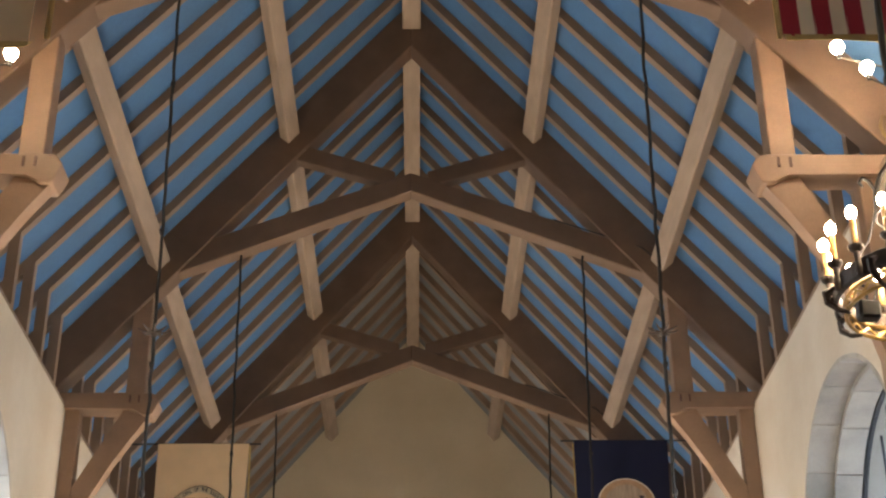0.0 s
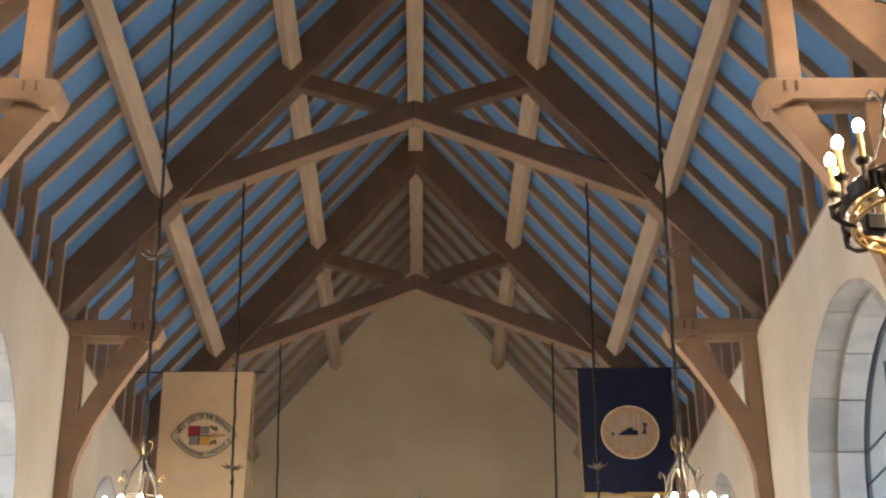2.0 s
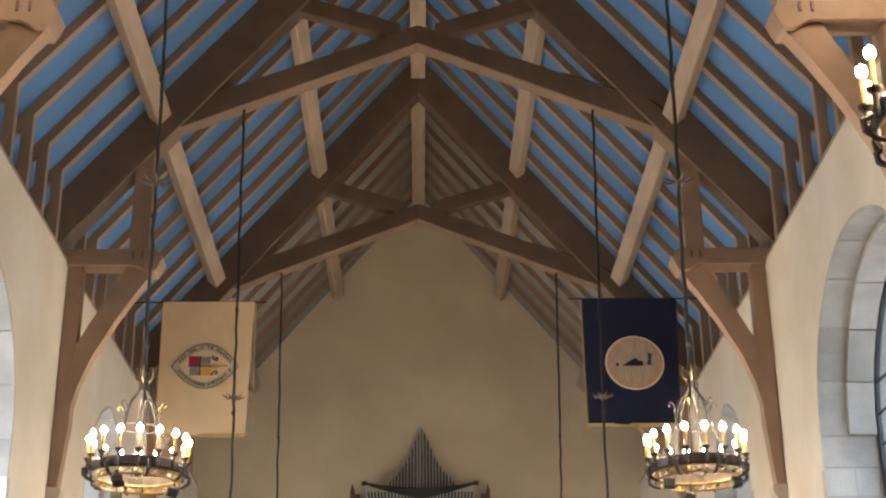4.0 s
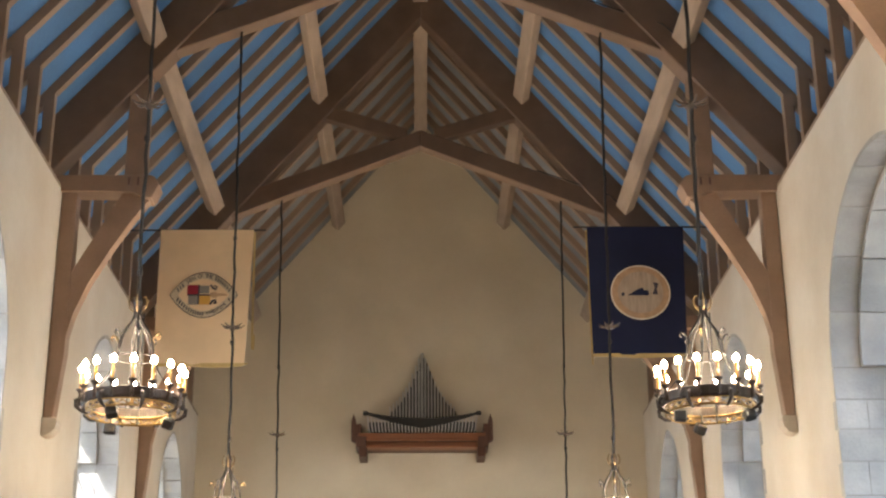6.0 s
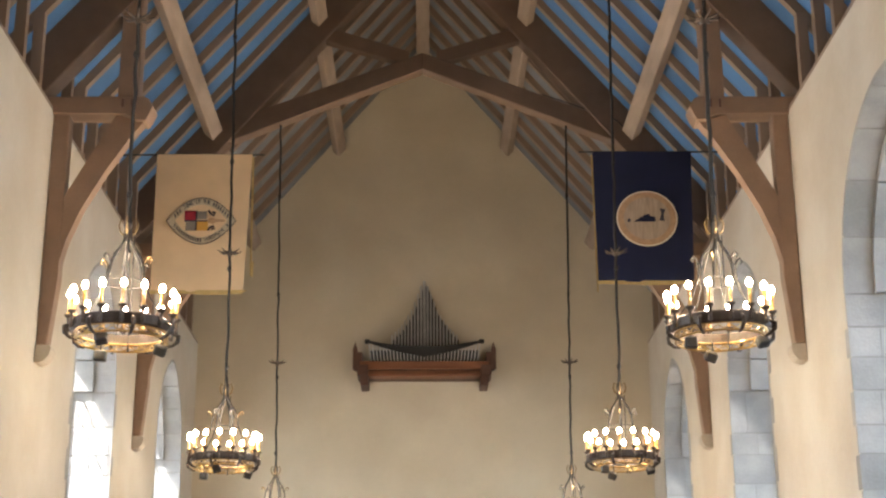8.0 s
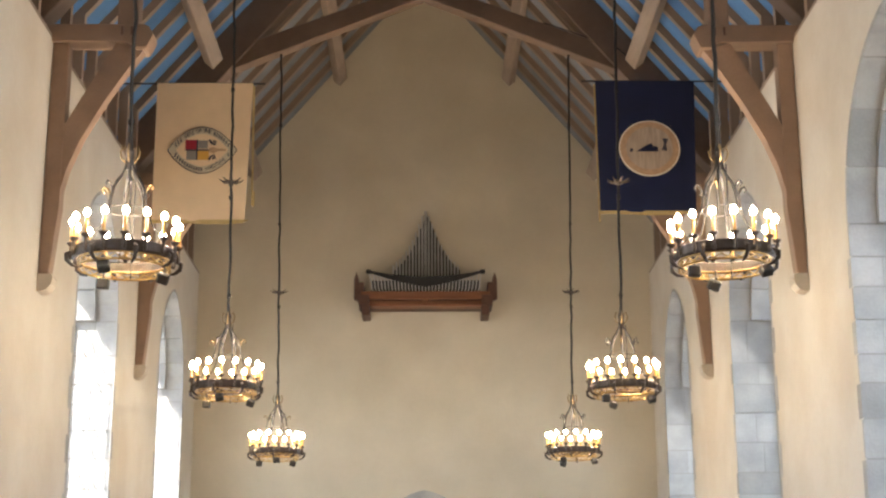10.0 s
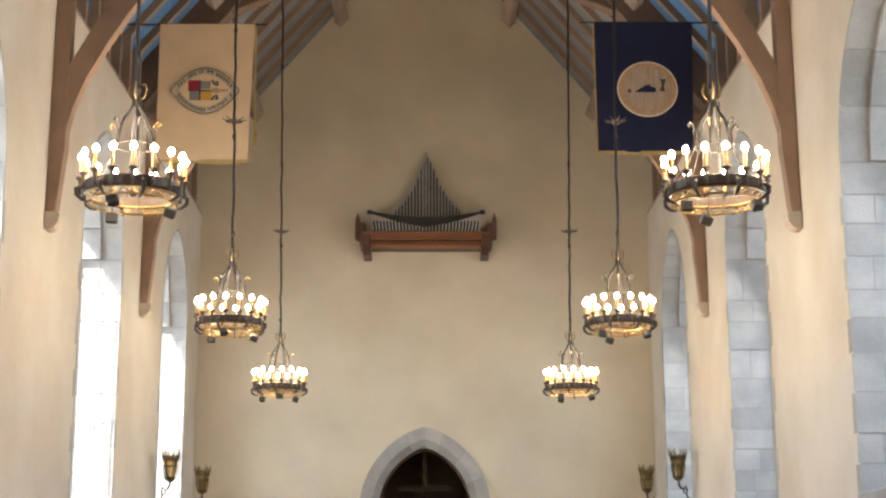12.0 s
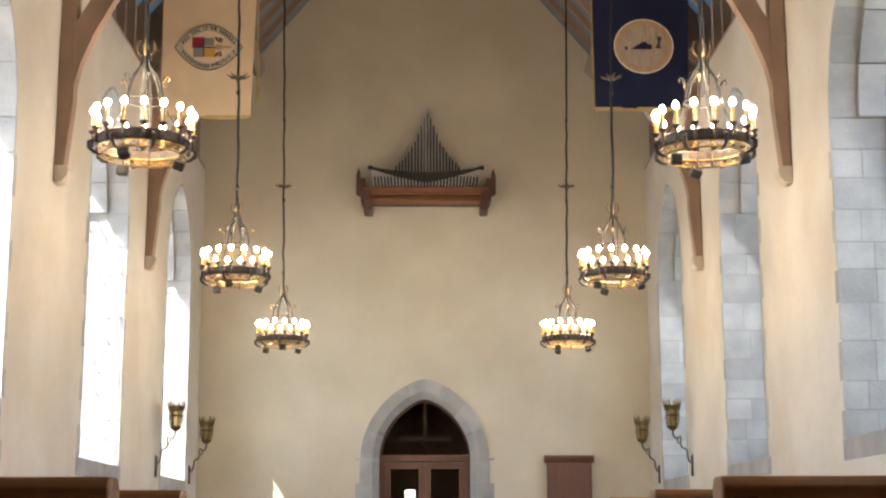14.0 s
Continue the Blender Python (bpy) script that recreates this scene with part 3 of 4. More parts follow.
def letter(bm, text, size, x, z, y, turn):
    """One raised character of the built-in font, upright in x and z."""
    curve = bpy.data.curves.new("letter", "FONT")
    curve.body, curve.size, curve.extrude, curve.align_x, curve.align_y = text, size, 0.004, "CENTER", "CENTER"
    ob_ = bpy.data.objects.new("letter", curve)
    me = bpy.data.meshes.new_from_object(ob_)
    me.transform(Matrix.Translation((x, y, z)) @ Matrix.Rotation(-turn, 4, "Y") @ Matrix.Rotation(math.pi / 2, 4, "X"))
    bm.from_mesh(me)
    bpy.data.objects.remove(ob_)
    bpy.data.meshes.remove(me)
    bpy.data.curves.remove(curve)


bars, letters = bmesh.new(), bmesh.new()
for e, text in ((1, "||| SEAL OF THE |||||||"), (-1, "|||||||||||| VIRGINIA |")):
    for k, ch in enumerate(text):
        u = -0.375 + 0.75 * k / (len(text) - 1)
        h = e * (0.292 * (1 - (abs(u) / 0.428) ** 1.9) ** 0.92)
        ang = -e * 0.9 * u
        if ch == "|":
            add_prism(bars, [(sx0 + u + math.cos(ang) * a - math.sin(ang) * b, sz0 + h + math.sin(ang) * a + math.cos(ang) * b) for a, b in ((-0.009, -0.028), (0.009, -0.028), (0.009, 0.028), (-0.009, 0.028))], "y", sy0 - 0.016, sy0 - 0.008)
        elif ch != " ":
            letter(letters, ch, 0.078, sx0 + u, sz0 + h, sy0 - 0.012, ang)
tagged(part("seal_letters", letters, INK, seal), kind="stuff")
tagged(part("seal_bars", bars, INK, seal), kind="stuff")
for x0, x1, z0, z1, mat, nm in ((-0.24, -0.08, 0.005, 0.15, RED_CLOTH, "red_quarter"), (-0.06, 0.08, 0.02, 0.14, GREY_CLOTH, "grey_quarter"), (-0.22, -0.08, -0.15, -0.015, GREY_CLOTH, "grey_quarter"), (-0.06, 0.10, -0.15, -0.015, YELLOW_CLOTH, "yellow_quarter")):
    part(nm, prism([(sx0 + x0, sz0 + z0), (sx0 + x1, sz0 + z0), (sx0 + x1, sz0 + z1), (sx0 + x0, sz0 + z1)], "y", sy0 - 0.016, sy0 - 0.012), mat, seal)
part("cross_bar", prism([(sx0 - 0.24, sz0 - 0.014), (sx0 + 0.10, sz0 - 0.014), (sx0 + 0.10, sz0 + 0.006), (sx0 - 0.24, sz0 + 0.006)], "y", sy0 - 0.02, sy0 - 0.016), INK, seal)
part("cross_post", prism([(sx0 - 0.08, sz0 - 0.15), (sx0 - 0.06, sz0 - 0.15), (sx0 - 0.06, sz0 + 0.15), (sx0 - 0.08, sz0 + 0.15)], "y", sy0 - 0.022, sy0 - 0.018), INK, seal)
for e in (1, -1):
    part("curl", tube([(sx0 + 0.10, sy0 - 0.016, sz0 + e * 0.15), (sx0 + 0.13, sy0 - 0.016, sz0 + e * 0.10), (sx0 + 0.18, sy0 - 0.016, sz0 + e * 0.08), (sx0 + 0.19, sy0 - 0.016, sz0 + e * 0.12), (sx0 + 0.15, sy0 - 0.016, sz0 + e * 0.13)], 0.016, 5), INK, seal)
part("staff", prism([(sx0 + 0.10, sz0 - 0.03), (sx0 + 0.17, sz0 - 0.05), (sx0 + 0.22, sz0 - 0.02), (sx0 + 0.34, sz0 - 0.015), (sx0 + 0.34, sz0 + 0.015), (sx0 + 0.22, sz0 + 0.02), (sx0 + 0.17, sz0 + 0.04), (sx0 + 0.10, sz0 + 0.03)], "y", sy0 - 0.016, sy0 - 0.012), SEAL_TAN, seal)

blue_banner = empty("banner", pose(0, 0, 0), "dark navy cloth banner with a round tan seal", "flag", "banners hung in the nave")
banner_rod(blue_banner, 4.42, 2.28, FLAG_Y, 9.295)
cloth(2.479, 3.917, 7.315, 9.295, FLAG_Y, NAVY_CLOTH, "cloth", blue_banner, 0.012, -0.02, phase=1.2)
cloth(2.46, 3.875, 7.275, 7.33, FLAG_Y - 0.006, GOLD_CLOTH, "fringe", blue_banner, 0.012, 0.0, 24, 2, phase=1.2)
cloth(2.454, 2.479, 7.165, 9.245, FLAG_Y + 0.01, GOLD_CLOTH, "side_fringe", blue_banner, 0.012, 0.02, 5, 24)
FIELD_CLOTH = material("field_cloth", (0.50, 0.38, 0.27), 0.85, vary=0.3, scale=9, fine=100, stretch=(3, 1, 0.4))
bx, bz, by = 3.225, 8.25, FLAG_Y - 0.036
rim = part("seal", disc(bx, bz, 0.44, 0.42, by), WHITE_CLOTH, blue_banner, "round tan and cream sewn seal")
part("seal_band", disc(bx, bz, 0.42, 0.40, by - 0.004), SEAL_TAN, rim)
part("seal_field", disc(bx, bz, 0.335, 0.32, by - 0.008), FIELD_CLOTH, rim)
part("dark_shape", prism([(bx - 0.19, bz - 0.05), (bx + 0.12, bz - 0.05), (bx + 0.12, bz + 0.02), (bx + 0.05, bz + 0.03), (bx + 0.03, bz + 0.07), (bx - 0.03, bz + 0.05), (bx - 0.10, bz + 0.01)], "y", by - 0.018, by - 0.012), NAVY_CLOTH, rim)
part("dark_spot", disc(bx - 0.26, bz - 0.03, 0.025, 0.03, by - 0.012, 10), INK, rim)
part("dark_mark", prism([(bx + 0.17, bz - 0.03), (bx + 0.25, bz - 0.04), (bx + 0.24, bz + 0.05), (bx + 0.27, bz + 0.14), (bx + 0.19, bz + 0.15), (bx + 0.21, bz + 0.06)], "y", by - 0.018, by - 0.012), INK, rim)

NEAR_Y = 9.2
striped = empty("banner", pose(0, 0, 0), "red and white striped cloth flag with gold fringe", "flag", "banners hung in the nave")
banner_rod(striped, 4.42, 2.9, NEAR_Y, 10.3)
for k in range(9):
    cloth(3.108 + 0.135 * k, 3.128 + 0.135 * (k + 1), 8.56, 10.3, NEAR_Y + 0.003 * (k % 2), RED_CLOTH if k % 2 == 0 else WHITE_CLOTH, "stripe", striped, 0.004, 0.0, 4, 16)
cloth(3.11, 4.32, 8.51, 8.57, NEAR_Y - 0.004, GOLD_CLOTH, "fringe", striped, 0.004, 0.0, 24, 2)
cloth(3.06, 3.11, 8.54, 10.3, NEAR_Y + 0.01, GOLD_CLOTH, "side_fringe", striped, 0.006, 0.0, 4, 16)
plain = empty("banner", pose(0, 0, 0), "plain cream cloth banner with gold fringe", "flag", "banners hung in the nave")
banner_rod(plain, -4.42, -2.9, NEAR_Y, 10.3)
cloth(-4.25, -3.08, 8.47, 10.3, NEAR_Y, CREAM_CLOTH, "cloth", plain, 0.012, 0.0)
cloth(-4.25, -3.08, 8.43, 8.48, NEAR_Y - 0.004, GOLD_CLOTH, "fringe", plain, 0.012, 0.0, 24, 2)
cloth(-2.99, -2.94, 8.52, 10.3, NEAR_Y + 0.01, GOLD_CLOTH, "tassel", plain, 0.006, 0.0, 4, 12)

# ---- bare bulbs by the hammer posts ----


def bulb_bracket(x, y, z):
    s = 1 if x > 0 else -1
    t = empty("wall_lamp", pose(x, y, z), "bare glowing round bulb on a short dark bracket", "wall lamp", "bulbs beside the hammer posts")
    part("bulb", lathe([(0.012, -0.08), (0.035, -0.06), (0.062, -0.01), (0.058, 0.025), (0.03, 0.055), (0.004, 0.065)], 12), FLOOD_BULB, t, "glowing white bulb", True)
    part("socket", lathe([(0.018, -0.13), (0.02, -0.07), (0.012, -0.065)], 8), BLACK, t)
    part("arm", tube([(0, 0, -0.11), (s * 4.34 - x, 0.16, -0.12)], 0.009, 6), BLACK, t)
    lamp = new("bulb_light", bpy.data.lights.new("bulb_light", "POINT"))
    lamp.data.energy, lamp.data.color, lamp.data.shadow_soft_size = 10.0, (1.0, 0.78, 0.54), 0.07
    lamp.location = (x, y - 0.02, z)


# ---- organ ----
organ = empty("pipe_organ", pose(0.02, END, 7.285), "small wall-mounted organ with grey metal pipes on wooden case", "organ")


def ob(name, bm, mat, parent=organ, label="", smooth=False):
    bmesh.ops.translate(bm, vec=(0, 0, -7.27), verts=bm.verts[:])
    return part(name, bm, mat, parent, label, smooth)


ob("top_rail", box(-1.2, 1.2, -0.60, -0.003, 7.61, 7.735, 0.008), ORGAN_WOOD)
ob("bottom_rail", box(-1.2, 1.2, -0.58, -0.30, 7.455, 7.515, 0.008), ORGAN_WOOD)
ob("moulding", box(-1.2, 1.2, -0.62, -0.58, 7.575, 7.62, 0.008), ORGAN_WOOD)
ob("back_panel", box(-1.15, 1.15, -0.45, -0.003, 7.47, 7.66), DARK_WOOD)
for x0, x1 in ((-1.15, -0.06), (0.06, 1.15)):
    ob("case_panel", box(x0, x1, -0.50, -0.44, 7.515, 7.57), ORGAN_WOOD)
ob("centre_stile", box(-0.06, 0.06, -0.61, -0.40, 7.45, 7.60, 0.006), ORGAN_WOOD)
for s in (-1, 1):
    ob("foot_block", box(min(s * 1.04, s * 1.19), max(s * 1.04, s * 1.19), -0.62, -0.003, 7.28, 7.47, 0.012), DARK_WOOD)
    ob("corner_block", box(min(s * 1.05, s * 1.25), max(s * 1.05, s * 1.25), -0.64, -0.003, 7.46, 7.66, 0.012), DARK_WOOD)
    side = ob("side_panel", box(min(s * 1.16, s * 1.26), max(s * 1.16, s * 1.26), -0.55, -0.003, 7.58, 7.92, 0.01), DARK_WOOD)
    finial = prism([(s * 1.25, 7.56), (s * 1.34, 7.60), (s * 1.34, 7.97), (s * 1.295, 8.12), (s * 1.25, 7.97)], "y", -0.56, -0.42, 0.008)
    ob("finial", finial, DARK_WOOD)
FALL = ((0, 0.0), (0.061, 0.10), (0.137, 0.29), (0.24, 0.57), (0.34, 0.74), (0.45, 0.91), (0.58, 1.03), (0.64, 1.10), (0.70, 1.28))
for k in range(33):
    xb = -0.976 + 0.061 * k
    a = abs(xb)
    r = 0.0165 if a > 0.1 else 0.020
    if k == 16:
        r = 0.027
    y = -0.34
    if a < 0.66:
        top = 9.36 - float(np.interp(a, [p[0] for p in FALL], [p[1] for p in FALL])) 
        xt = xb
    else:
        top, xt = 8.02 + 0.22 * (a - 0.55), xb * 1.06
        y = -0.40
    pts = [(xb, y, 7.74), (xb + (xt - xb) * 0.3, y, 7.98), (xb + (xt - xb) * 0.32, y, 7.99), (xt, y, top)]
    # black bars stand in for the shaded wall between the pipes
    if a < 0.62:
        ob("gap_shade", tube([(xb + 0.03, -0.24, 7.9), (xb + 0.03, -0.24, top - 0.07)], 0.014, 8), BLACK, organ)
    if a < 0.66:
        ob("pipe", tube(pts, [0.008, r, r, r], 10), PIPE, organ, "", True)
    if a < 0.98:
        ob("front_pipe", tube([(xb, -0.54, 7.73), (xb * 1.03, -0.54, 7.80), (xb * 1.06, -0.54, 7.97 + 0.10 * a * a)], [0.006, 0.013, 0.0145], 8), TIN, organ, "", True)
# added black sheet that gives the gaps of the front pipes their shade
ob("shade_board", box(-1.02, 1.02, -0.46, -0.43, 7.73, 7.97), BLACK, organ, "added black sheet for the shade behind the front pipes")
rail = [(-1.08 + 0.09 * k, 7.985 + 0.125 * (abs(-1.08 + 0.09 * k) / 1.08) ** 2.0) for k in range(25)]
ob("curved_rail", prism([(x, z + 0.030 - 0.005 * abs(x)) for x, z in rail] + [(x, z - 0.165 + 0.145 * abs(x)) for x, z in rail[::-1]], "y", -0.61, -0.57), BLACK, organ, "black curved rail across the pipes")
for s in (-1, 1):
    ob("rail_knob", box(s * 1.07 - 0.05, s * 1.07 + 0.05, -0.62, -0.56, 8.07, 8.15, 0.015), BLACK)

# ---- doorway ----
surround = empty("doorway_surround", pose(0, 0, 0), "pointed doorway arch of large grey dressed stones", "archway", kind="structure")
GROW = 0.345
SECTION = ((GROW, -0.03), (0.12, -0.03), (0.0, 0.09), (0.0, 0.35), (GROW, 0.35))  # a chamfered inner edge


def door_stone(rows, name):
    """A stone through a run of outlines, each a list of (x, y, z) round its section."""
    bm = bmesh.new()
    rings = [[bm.verts.new(p) for p in row] for row in rows]
    k = len(SECTION)
    for a, c in zip(rings, rings[1:]):
        for q in range(k):
            bm.faces.new((a[q], a[(q + 1) % k], c[(q + 1) % k], c[q]))
    bm.faces.new(rings[0][::-1])
    bm.faces.new(rings[-1])
    part(name, bm, STONE, surround)


near, far = door_arch(0.0, 0, 36)[1:-1], door_arch(GROW, 0, 36)[1:-1]
CUTS = [0, 9, 18, 27, 36, 45, 54, 63, 72]
for a, c in zip(CUTS, CUTS[1:]):
    rows = []
    for i in range(a, c + 1):
        e = 0.12 if i == a else (-0.12 if i == c else 0.0)
        i2 = min(max(i + (1 if e > 0 else -1), 0), 72) if e else i
        row = []
        for g, d in SECTION:
            k = g / GROW
            p = [near[i][q] + (far[i][q] - near[i][q]) * k for q in (0, 1)]
            n = [near[i2][q] + (far[i2][q] - near[i2][q]) * k for q in (0, 1)]
            row.append((p[0] + (n[0] - p[0]) * abs(e), END + d, p[1] + (n[1] - p[1]) * abs(e)))
        rows.append(row)
    door_stone(rows, "voussoir")
for s in (-1, 1):
    z, k = FLOOR + 0.01, 0
    while z < DOOR_SPRING - 0.02:
        h = min(0.42 if k % 2 else 0.36, DOOR_SPRING - z)
        w = 0.36 if k % 2 else 0.44
        door_stone([[(s * (DOOR_HALF + (w if g == GROW else g)), END + d, zz) for g, d in SECTION] for zz in (z + 0.004, z + h - 0.004)], "stone_block")
        z, k = z + h, k + 1
bm = bmesh.new()
o, i_ = door_arch(GROW - 0.02, FLOOR), door_arch(0.13, FLOOR)
for j in range(len(o) - 1):
    add_prism(bm, [o[j], o[j + 1], i_[j + 1], i_[j]], "y", END - 0.022, END - 0.004)
part("mortar_bed", bm, MORTAR, surround)

door = empty("double_door", pose(0, END + 0.36, 0), "reddish-brown wooden double door with glazed panels and arched fanlight", "door", kind="structure")


def leaf_frame(x0, x1, z0, z1, name):
    leaf = part(name, box(x0, x0 + 0.11, 0, 0.06, z0, z1, 0.006), DOOR_WOOD, door)
    for nm, b_ in (("stile", (x1 - 0.11, x1, z0, z1)), ("top_rail", (x0 + 0.11, x1 - 0.11, z1 - 0.13, z1)), ("lock_rail", (x0 + 0.11, x1 - 0.11, z0 + 0.85, z0 + 1.02)), ("kick_panel", (x0 + 0.11, x1 - 0.11, z0, z0 + 0.85))):
        part(nm, box(b_[0], b_[1], 0.004, 0.056, b_[2], b_[3], 0.005), DOOR_WOOD, leaf)
    part("pane", box(x0 + 0.11, x1 - 0.11, 0.026, 0.034, z0 + 1.02, z1 - 0.13), DOOR_GLASS, leaf).visible_shadow = False
    part("handle", tube([(x1 - 0.05 if x0 < -0.1 else x0 + 0.05, -0.05, z0 + 0.95), (x1 - 0.05 if x0 < -0.1 else x0 + 0.05, -0.05, z0 + 1.2)], 0.012), BRASS, leaf)


for x0, x1 in ((-0.76, -0.005), (0.005, 0.76)):
    leaf_frame(x0, x1, FLOOR + 0.01, 2.56, "door_leaf")
part("transom", box(-0.86, 0.86, -0.03, 0.09, 2.57, 2.70, 0.01), DOOR_WOOD, door)
for s in (-1, 1):
    part("door_jamb", box(min(s * 0.765, s * 0.88), max(s * 0.765, s * 0.88), -0.02, 0.09, FLOOR, 2.57, 0.008), DOOR_WOOD, door)
bm = bmesh.new()
o, i_ = door_arch(0.01, 2.6), door_arch(-0.045, 2.6)
for j in range(1, len(o) - 2):
    add_prism(bm, [o[j], o[j + 1], i_[j + 1], i_[j]], "y", 0.0, 0.07)
part("fanlight_frame", bm, DARK_WOOD, door)
part("fanlight_glass", prism(door_arch(-0.03, 2.61), "y", 0.03, 0.038), DOOR_GLASS, door).visible_shadow = False
part("fanlight_post", box(-0.035, 0.035, 0.12, 0.16, 2.7, 3.66), BLACK, door)
part("fanlight_bar", box(-0.50, 0.50, 0.12, 0.16, 2.96, 3.06), BLACK, door)
for x0 in (-0.28, -0.02, 0.25):
    part("hook", tube([(x0, 0.10, 2.98), (x0, 0.08, 2.90), (x0, 0.10, 2.86)], 0.010, 5), LEAD, door)

PORCH = material("porch_panelling", (0.26, 0.20, 0.15), 0.6, vary=0.2)
vest = empty("vestibule", pose(0, END, 0), "dark porch room behind the glazed door", "room", kind="structure")
part("side_wall", box(-1.55, -1.4, 0.7, 3.1, 0, 4.4), PORCH, vest)
part("side_wall", box(1.4, 1.55, 0.7, 3.1, 0, 4.4), PORCH, vest)
part("porch_ceiling", box(-1.4, 1.4, 0.7, 3.1, 4.2, 4.4), PORCH, vest)
outer_wall = [(-1.4, 0.0), (1.4, 0.0), (1.4, 4.2), (-1.4, 4.2)]
part("outer_wall", holed_wall(outer_wall, [[(-0.42, 1.55), (-0.20, 1.55), (-0.20, 2.12), (-0.42, 2.12)]], "y", 2.95, 3.1), PORCH, vest, "dark wooden wall with a small window")

# ---- notice board ----
board = empty("wooden_board", pose(2.72, END, 0), "reddish-brown wooden wall board with a moulded top", "wall board")
part("panel", box(-0.42, 0.42, -0.10, -0.003, 1.05, 2.52, 0.006), DOOR_WOOD, board)
part("cornice", prism([(-0.003, 2.52), (-0.11, 2.52), (-0.16, 2.60), (-0.17, 2.66), (-0.003, 2.66)], "x", -0.47, 0.47, 0.004), DOOR_WOOD, board)
for s in (-1, 1):
    part("stile", box(min(s * 0.36, s * 0.425), max(s * 0.36, s * 0.425), -0.115, -0.10, 1.05, 2.52, 0.004), DOOR_WOOD, board)
part("base_rail", box(-0.36, 0.36, -0.115, -0.10, 1.05, 1.15, 0.004), DOOR_WOOD, board)

# ---- wall lanterns ----


def lantern(x, y, z, s):
    """z: the cage's middle; s: the side of its wall."""
    t = empty("wall_lantern", pose(x, y, z), "bronze cage lantern on a scrolled iron wall bracket", "lantern", "lanterns on the side walls")
    cage = part("cage", add_lathe(bmesh.new(), [(0.04, -0.24), (0.08, -0.20), (0.085, -0.18)], 6), BRONZE, t)
    part("glass", lathe([(0.06, -0.175), (0.09, -0.06), (0.088, 0.05), (0.10, 0.12)], 6), LANTERN_GLASS, t, "amber lantern glass")
    for k in range(6):
        a = math.pi / 3 * k
        c, q = math.cos(a), math.sin(a)
        bar = part("cage_bar", tube([(0.07 * c, 0.07 * q, -0.20), (0.105 * c, 0.105 * q, -0.06), (0.10 * c, 0.10 * q, 0.06), (0.118 * c, 0.118 * q, 0.13), (0.14 * c, 0.14 * q, 0.20), (0.13 * c, 0.13 * q, 0.27)], [0.010, 0.013, 0.012, 0.016, 0.015, 0.004], 5), BRONZE, t)
        a2 = a + math.pi / 6
        part("crown_spike", tube([(0.11 * math.cos(a2), 0.11 * math.sin(a2), 0.13), (0.125 * math.cos(a2), 0.125 * math.sin(a2), 0.22)], [0.012, 0.004], 5), BRONZE, bar)
    for h, r in ((0.14, 0.128), (0.10, 0.118), (0.0, 0.105), (-0.18, 0.082)):
        part("cage_hoop", tube([(r * math.cos(math.pi / 3 * k), r * math.sin(math.pi / 3 * k), h) for k in range(7)], 0.014, 5), BRONZE, t)
    reach = HALF - abs(x) - 0.03
    pts = [(0, -0.22), (0.0, -0.30), (0.05, -0.36), (0.12, -0.36), (0.17, -0.32), (0.19, -0.38), (0.17, -0.45), (0.22, -0.52), (0.29, -0.53), (0.33, -0.58), (0.34, -0.68), (0.40, -0.76)]
    k = reach / 0.42
    arm = part("arm", tube([(s * a * k, 0, b) for a, b in pts], [0.016, 0.018, 0.016, 0.014, 0.013, 0.015, 0.016, 0.016, 0.014, 0.016, 0.016, 0.014], 6), IRON, t)
    part("scroll", tube([(s * k * a, 0, b) for a, b in ((0.12, -0.36), (0.10, -0.41), (0.12, -0.44), (0.15, -0.43))], [0.012, 0.012, 0.010, 0.006], 5), IRON, arm)
    part("wall_plate", prism([(s * (reach - 0.004), -0.96), (s * (reach + 0.03), -0.98), (s * (reach + 0.03), -0.62), (s * (reach - 0.004), -0.66)], "y", -0.03, 0.03, 0.006), IRON, arm)


# ---- pews ----


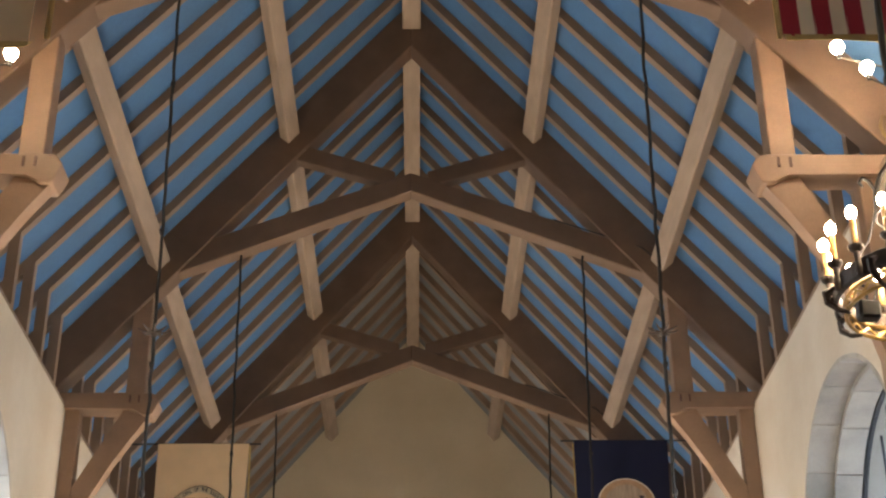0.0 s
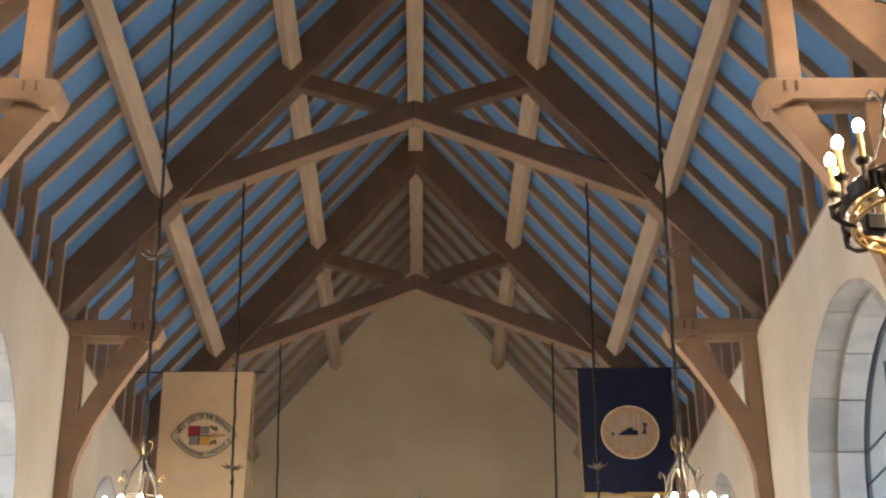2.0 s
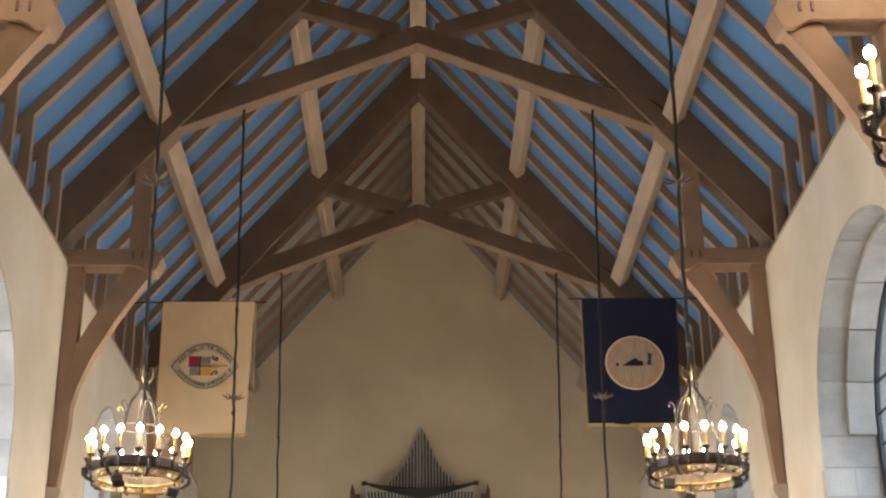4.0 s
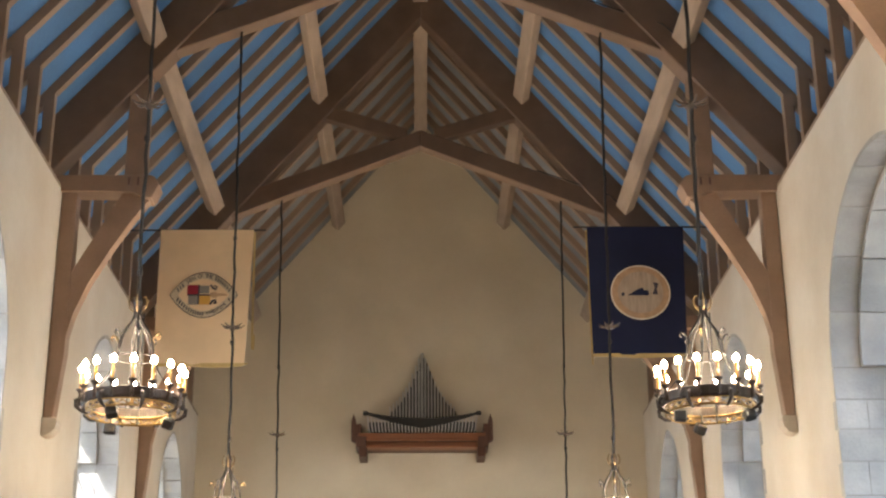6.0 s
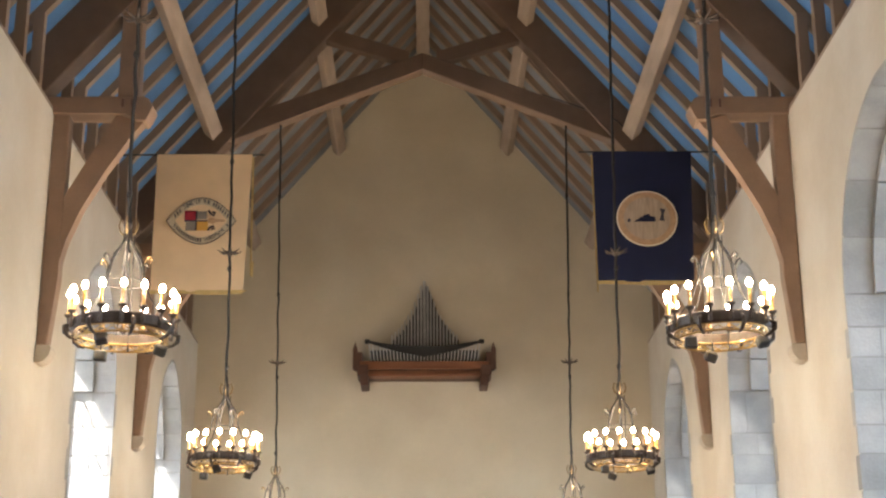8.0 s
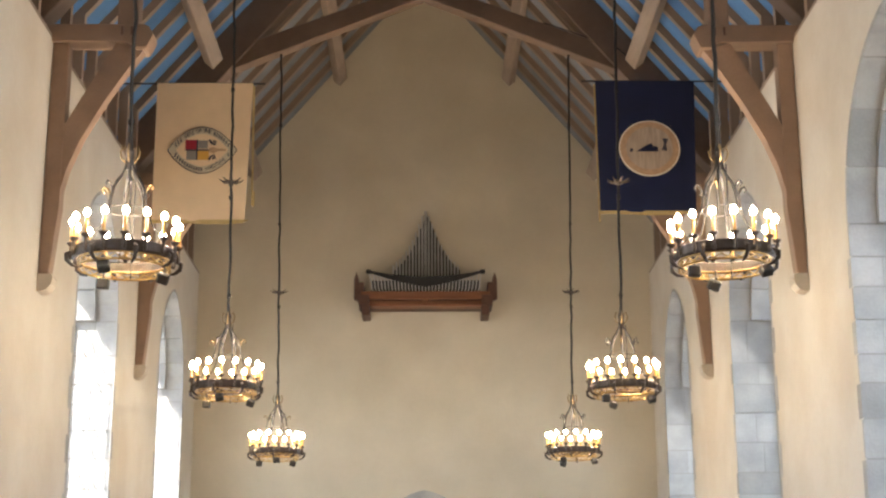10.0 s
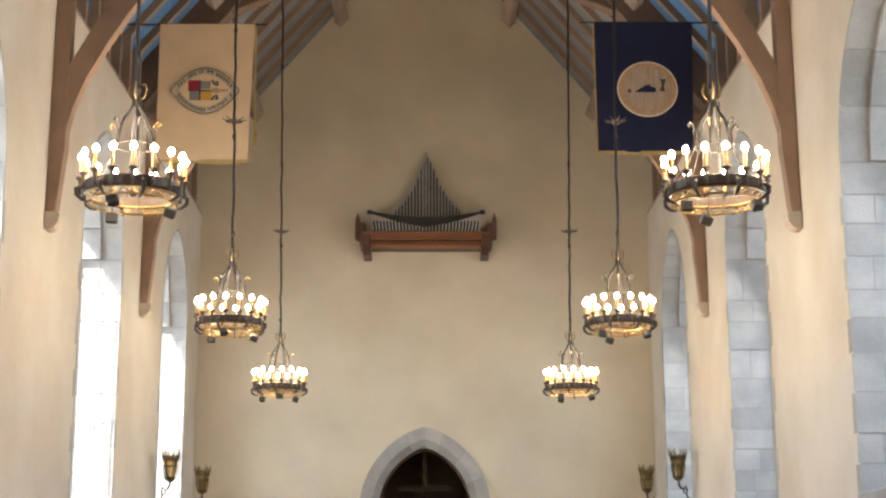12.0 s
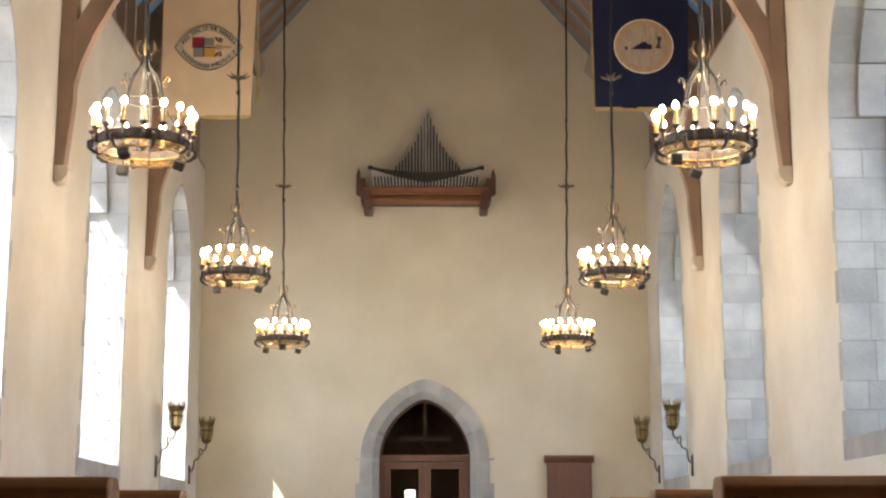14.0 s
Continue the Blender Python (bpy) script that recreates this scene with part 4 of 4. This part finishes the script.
def pew(y, s, label):
    t = empty("pew", pose(0, y, FLOOR), label, "pew", "rows of pews beside the aisle")
    x0, x1 = 0.70, 4.0
    tall = 0.080  # added to the back

    def b(name, xa, xb, ya, yb, za, zb, bevel=0.006):
        part(name, box(min(s * xa, s * xb), max(s * xa, s * xb), ya, yb, za, zb, bevel), PEW_WOOD, t)
    b("backrest", x0 + 0.06, x1, 0.0, 0.035, 0.30, 0.97 + tall)
    part("cap_rail", prism([(y_, z_ + tall) for y_, z_ in ((-0.045, 0.965), (-0.055, 0.995), (-0.03, 1.02), (0.05, 1.02), (0.075, 0.995), (0.065, 0.965))], "x", s * (x0 - 0.03), s * x1, 0.004), LIT_PEW_RAIL, t, "polished top rail, brightened to orange-brown as if lit from the windows")
    b("seat", x0 + 0.06, x1, 0.035, 0.46, 0.42, 0.455)
    end = [(-0.07, 0.0), (0.50, 0.0), (0.50, 0.42), (0.36, 0.60), (0.16, 0.70), (0.09, 0.92 + tall), (0.06, 0.985 + tall), (-0.04, 0.985 + tall), (-0.07, 0.94 + tall)]
    for xa in (x0 - 0.01, x1 - 0.03):
        part("pew_end", prism(end, "x", s * xa, s * (xa + 0.065), 0.010), PEW_WOOD, t)


for k in range(21):
    for s in (-1, 1):
        pew(3.12 + 0.97 * k, s, "polished reddish-brown wooden pew with rounded top rail")

for s, spots in ((1, ((4.055, 10.0, 8.80), (3.82, 10.0, 9.02))), (-1, ((-3.495, 10.0, 8.93),))):
    for x, y, z in spots:
        bulb_bracket(x, y, z)
for s in (-1, 1):
    lantern(s * 4.0, 23.7, 3.08, s)
    lantern(s * 4.0, 27.1, 3.08, s)

# ---- stone window surrounds ----
for i, c in enumerate(WINDOWS):
    for s in (-1, 1):
        stone_window(2 * i + (1 if s < 0 else 2), s, c, i >= 1)

# the sky's light in the window openings
for i, c in enumerate(WINDOWS):
    for s in (-1, 1):
        day = new("window_daylight", bpy.data.lights.new("window_daylight", "AREA"))
        day.data.shape, day.data.size, day.data.size_y = "RECTANGLE", FORMS[c][0] * 1.7, 4.2
        day.data.energy, day.data.color = DAY_POWER, (0.88, 0.93, 1.0)
        at = Vector((s * (HALF + THICK + 0.15), c, 4.3))
        day.matrix_world = look(at, at + Vector((-s, 0, -0.75)))
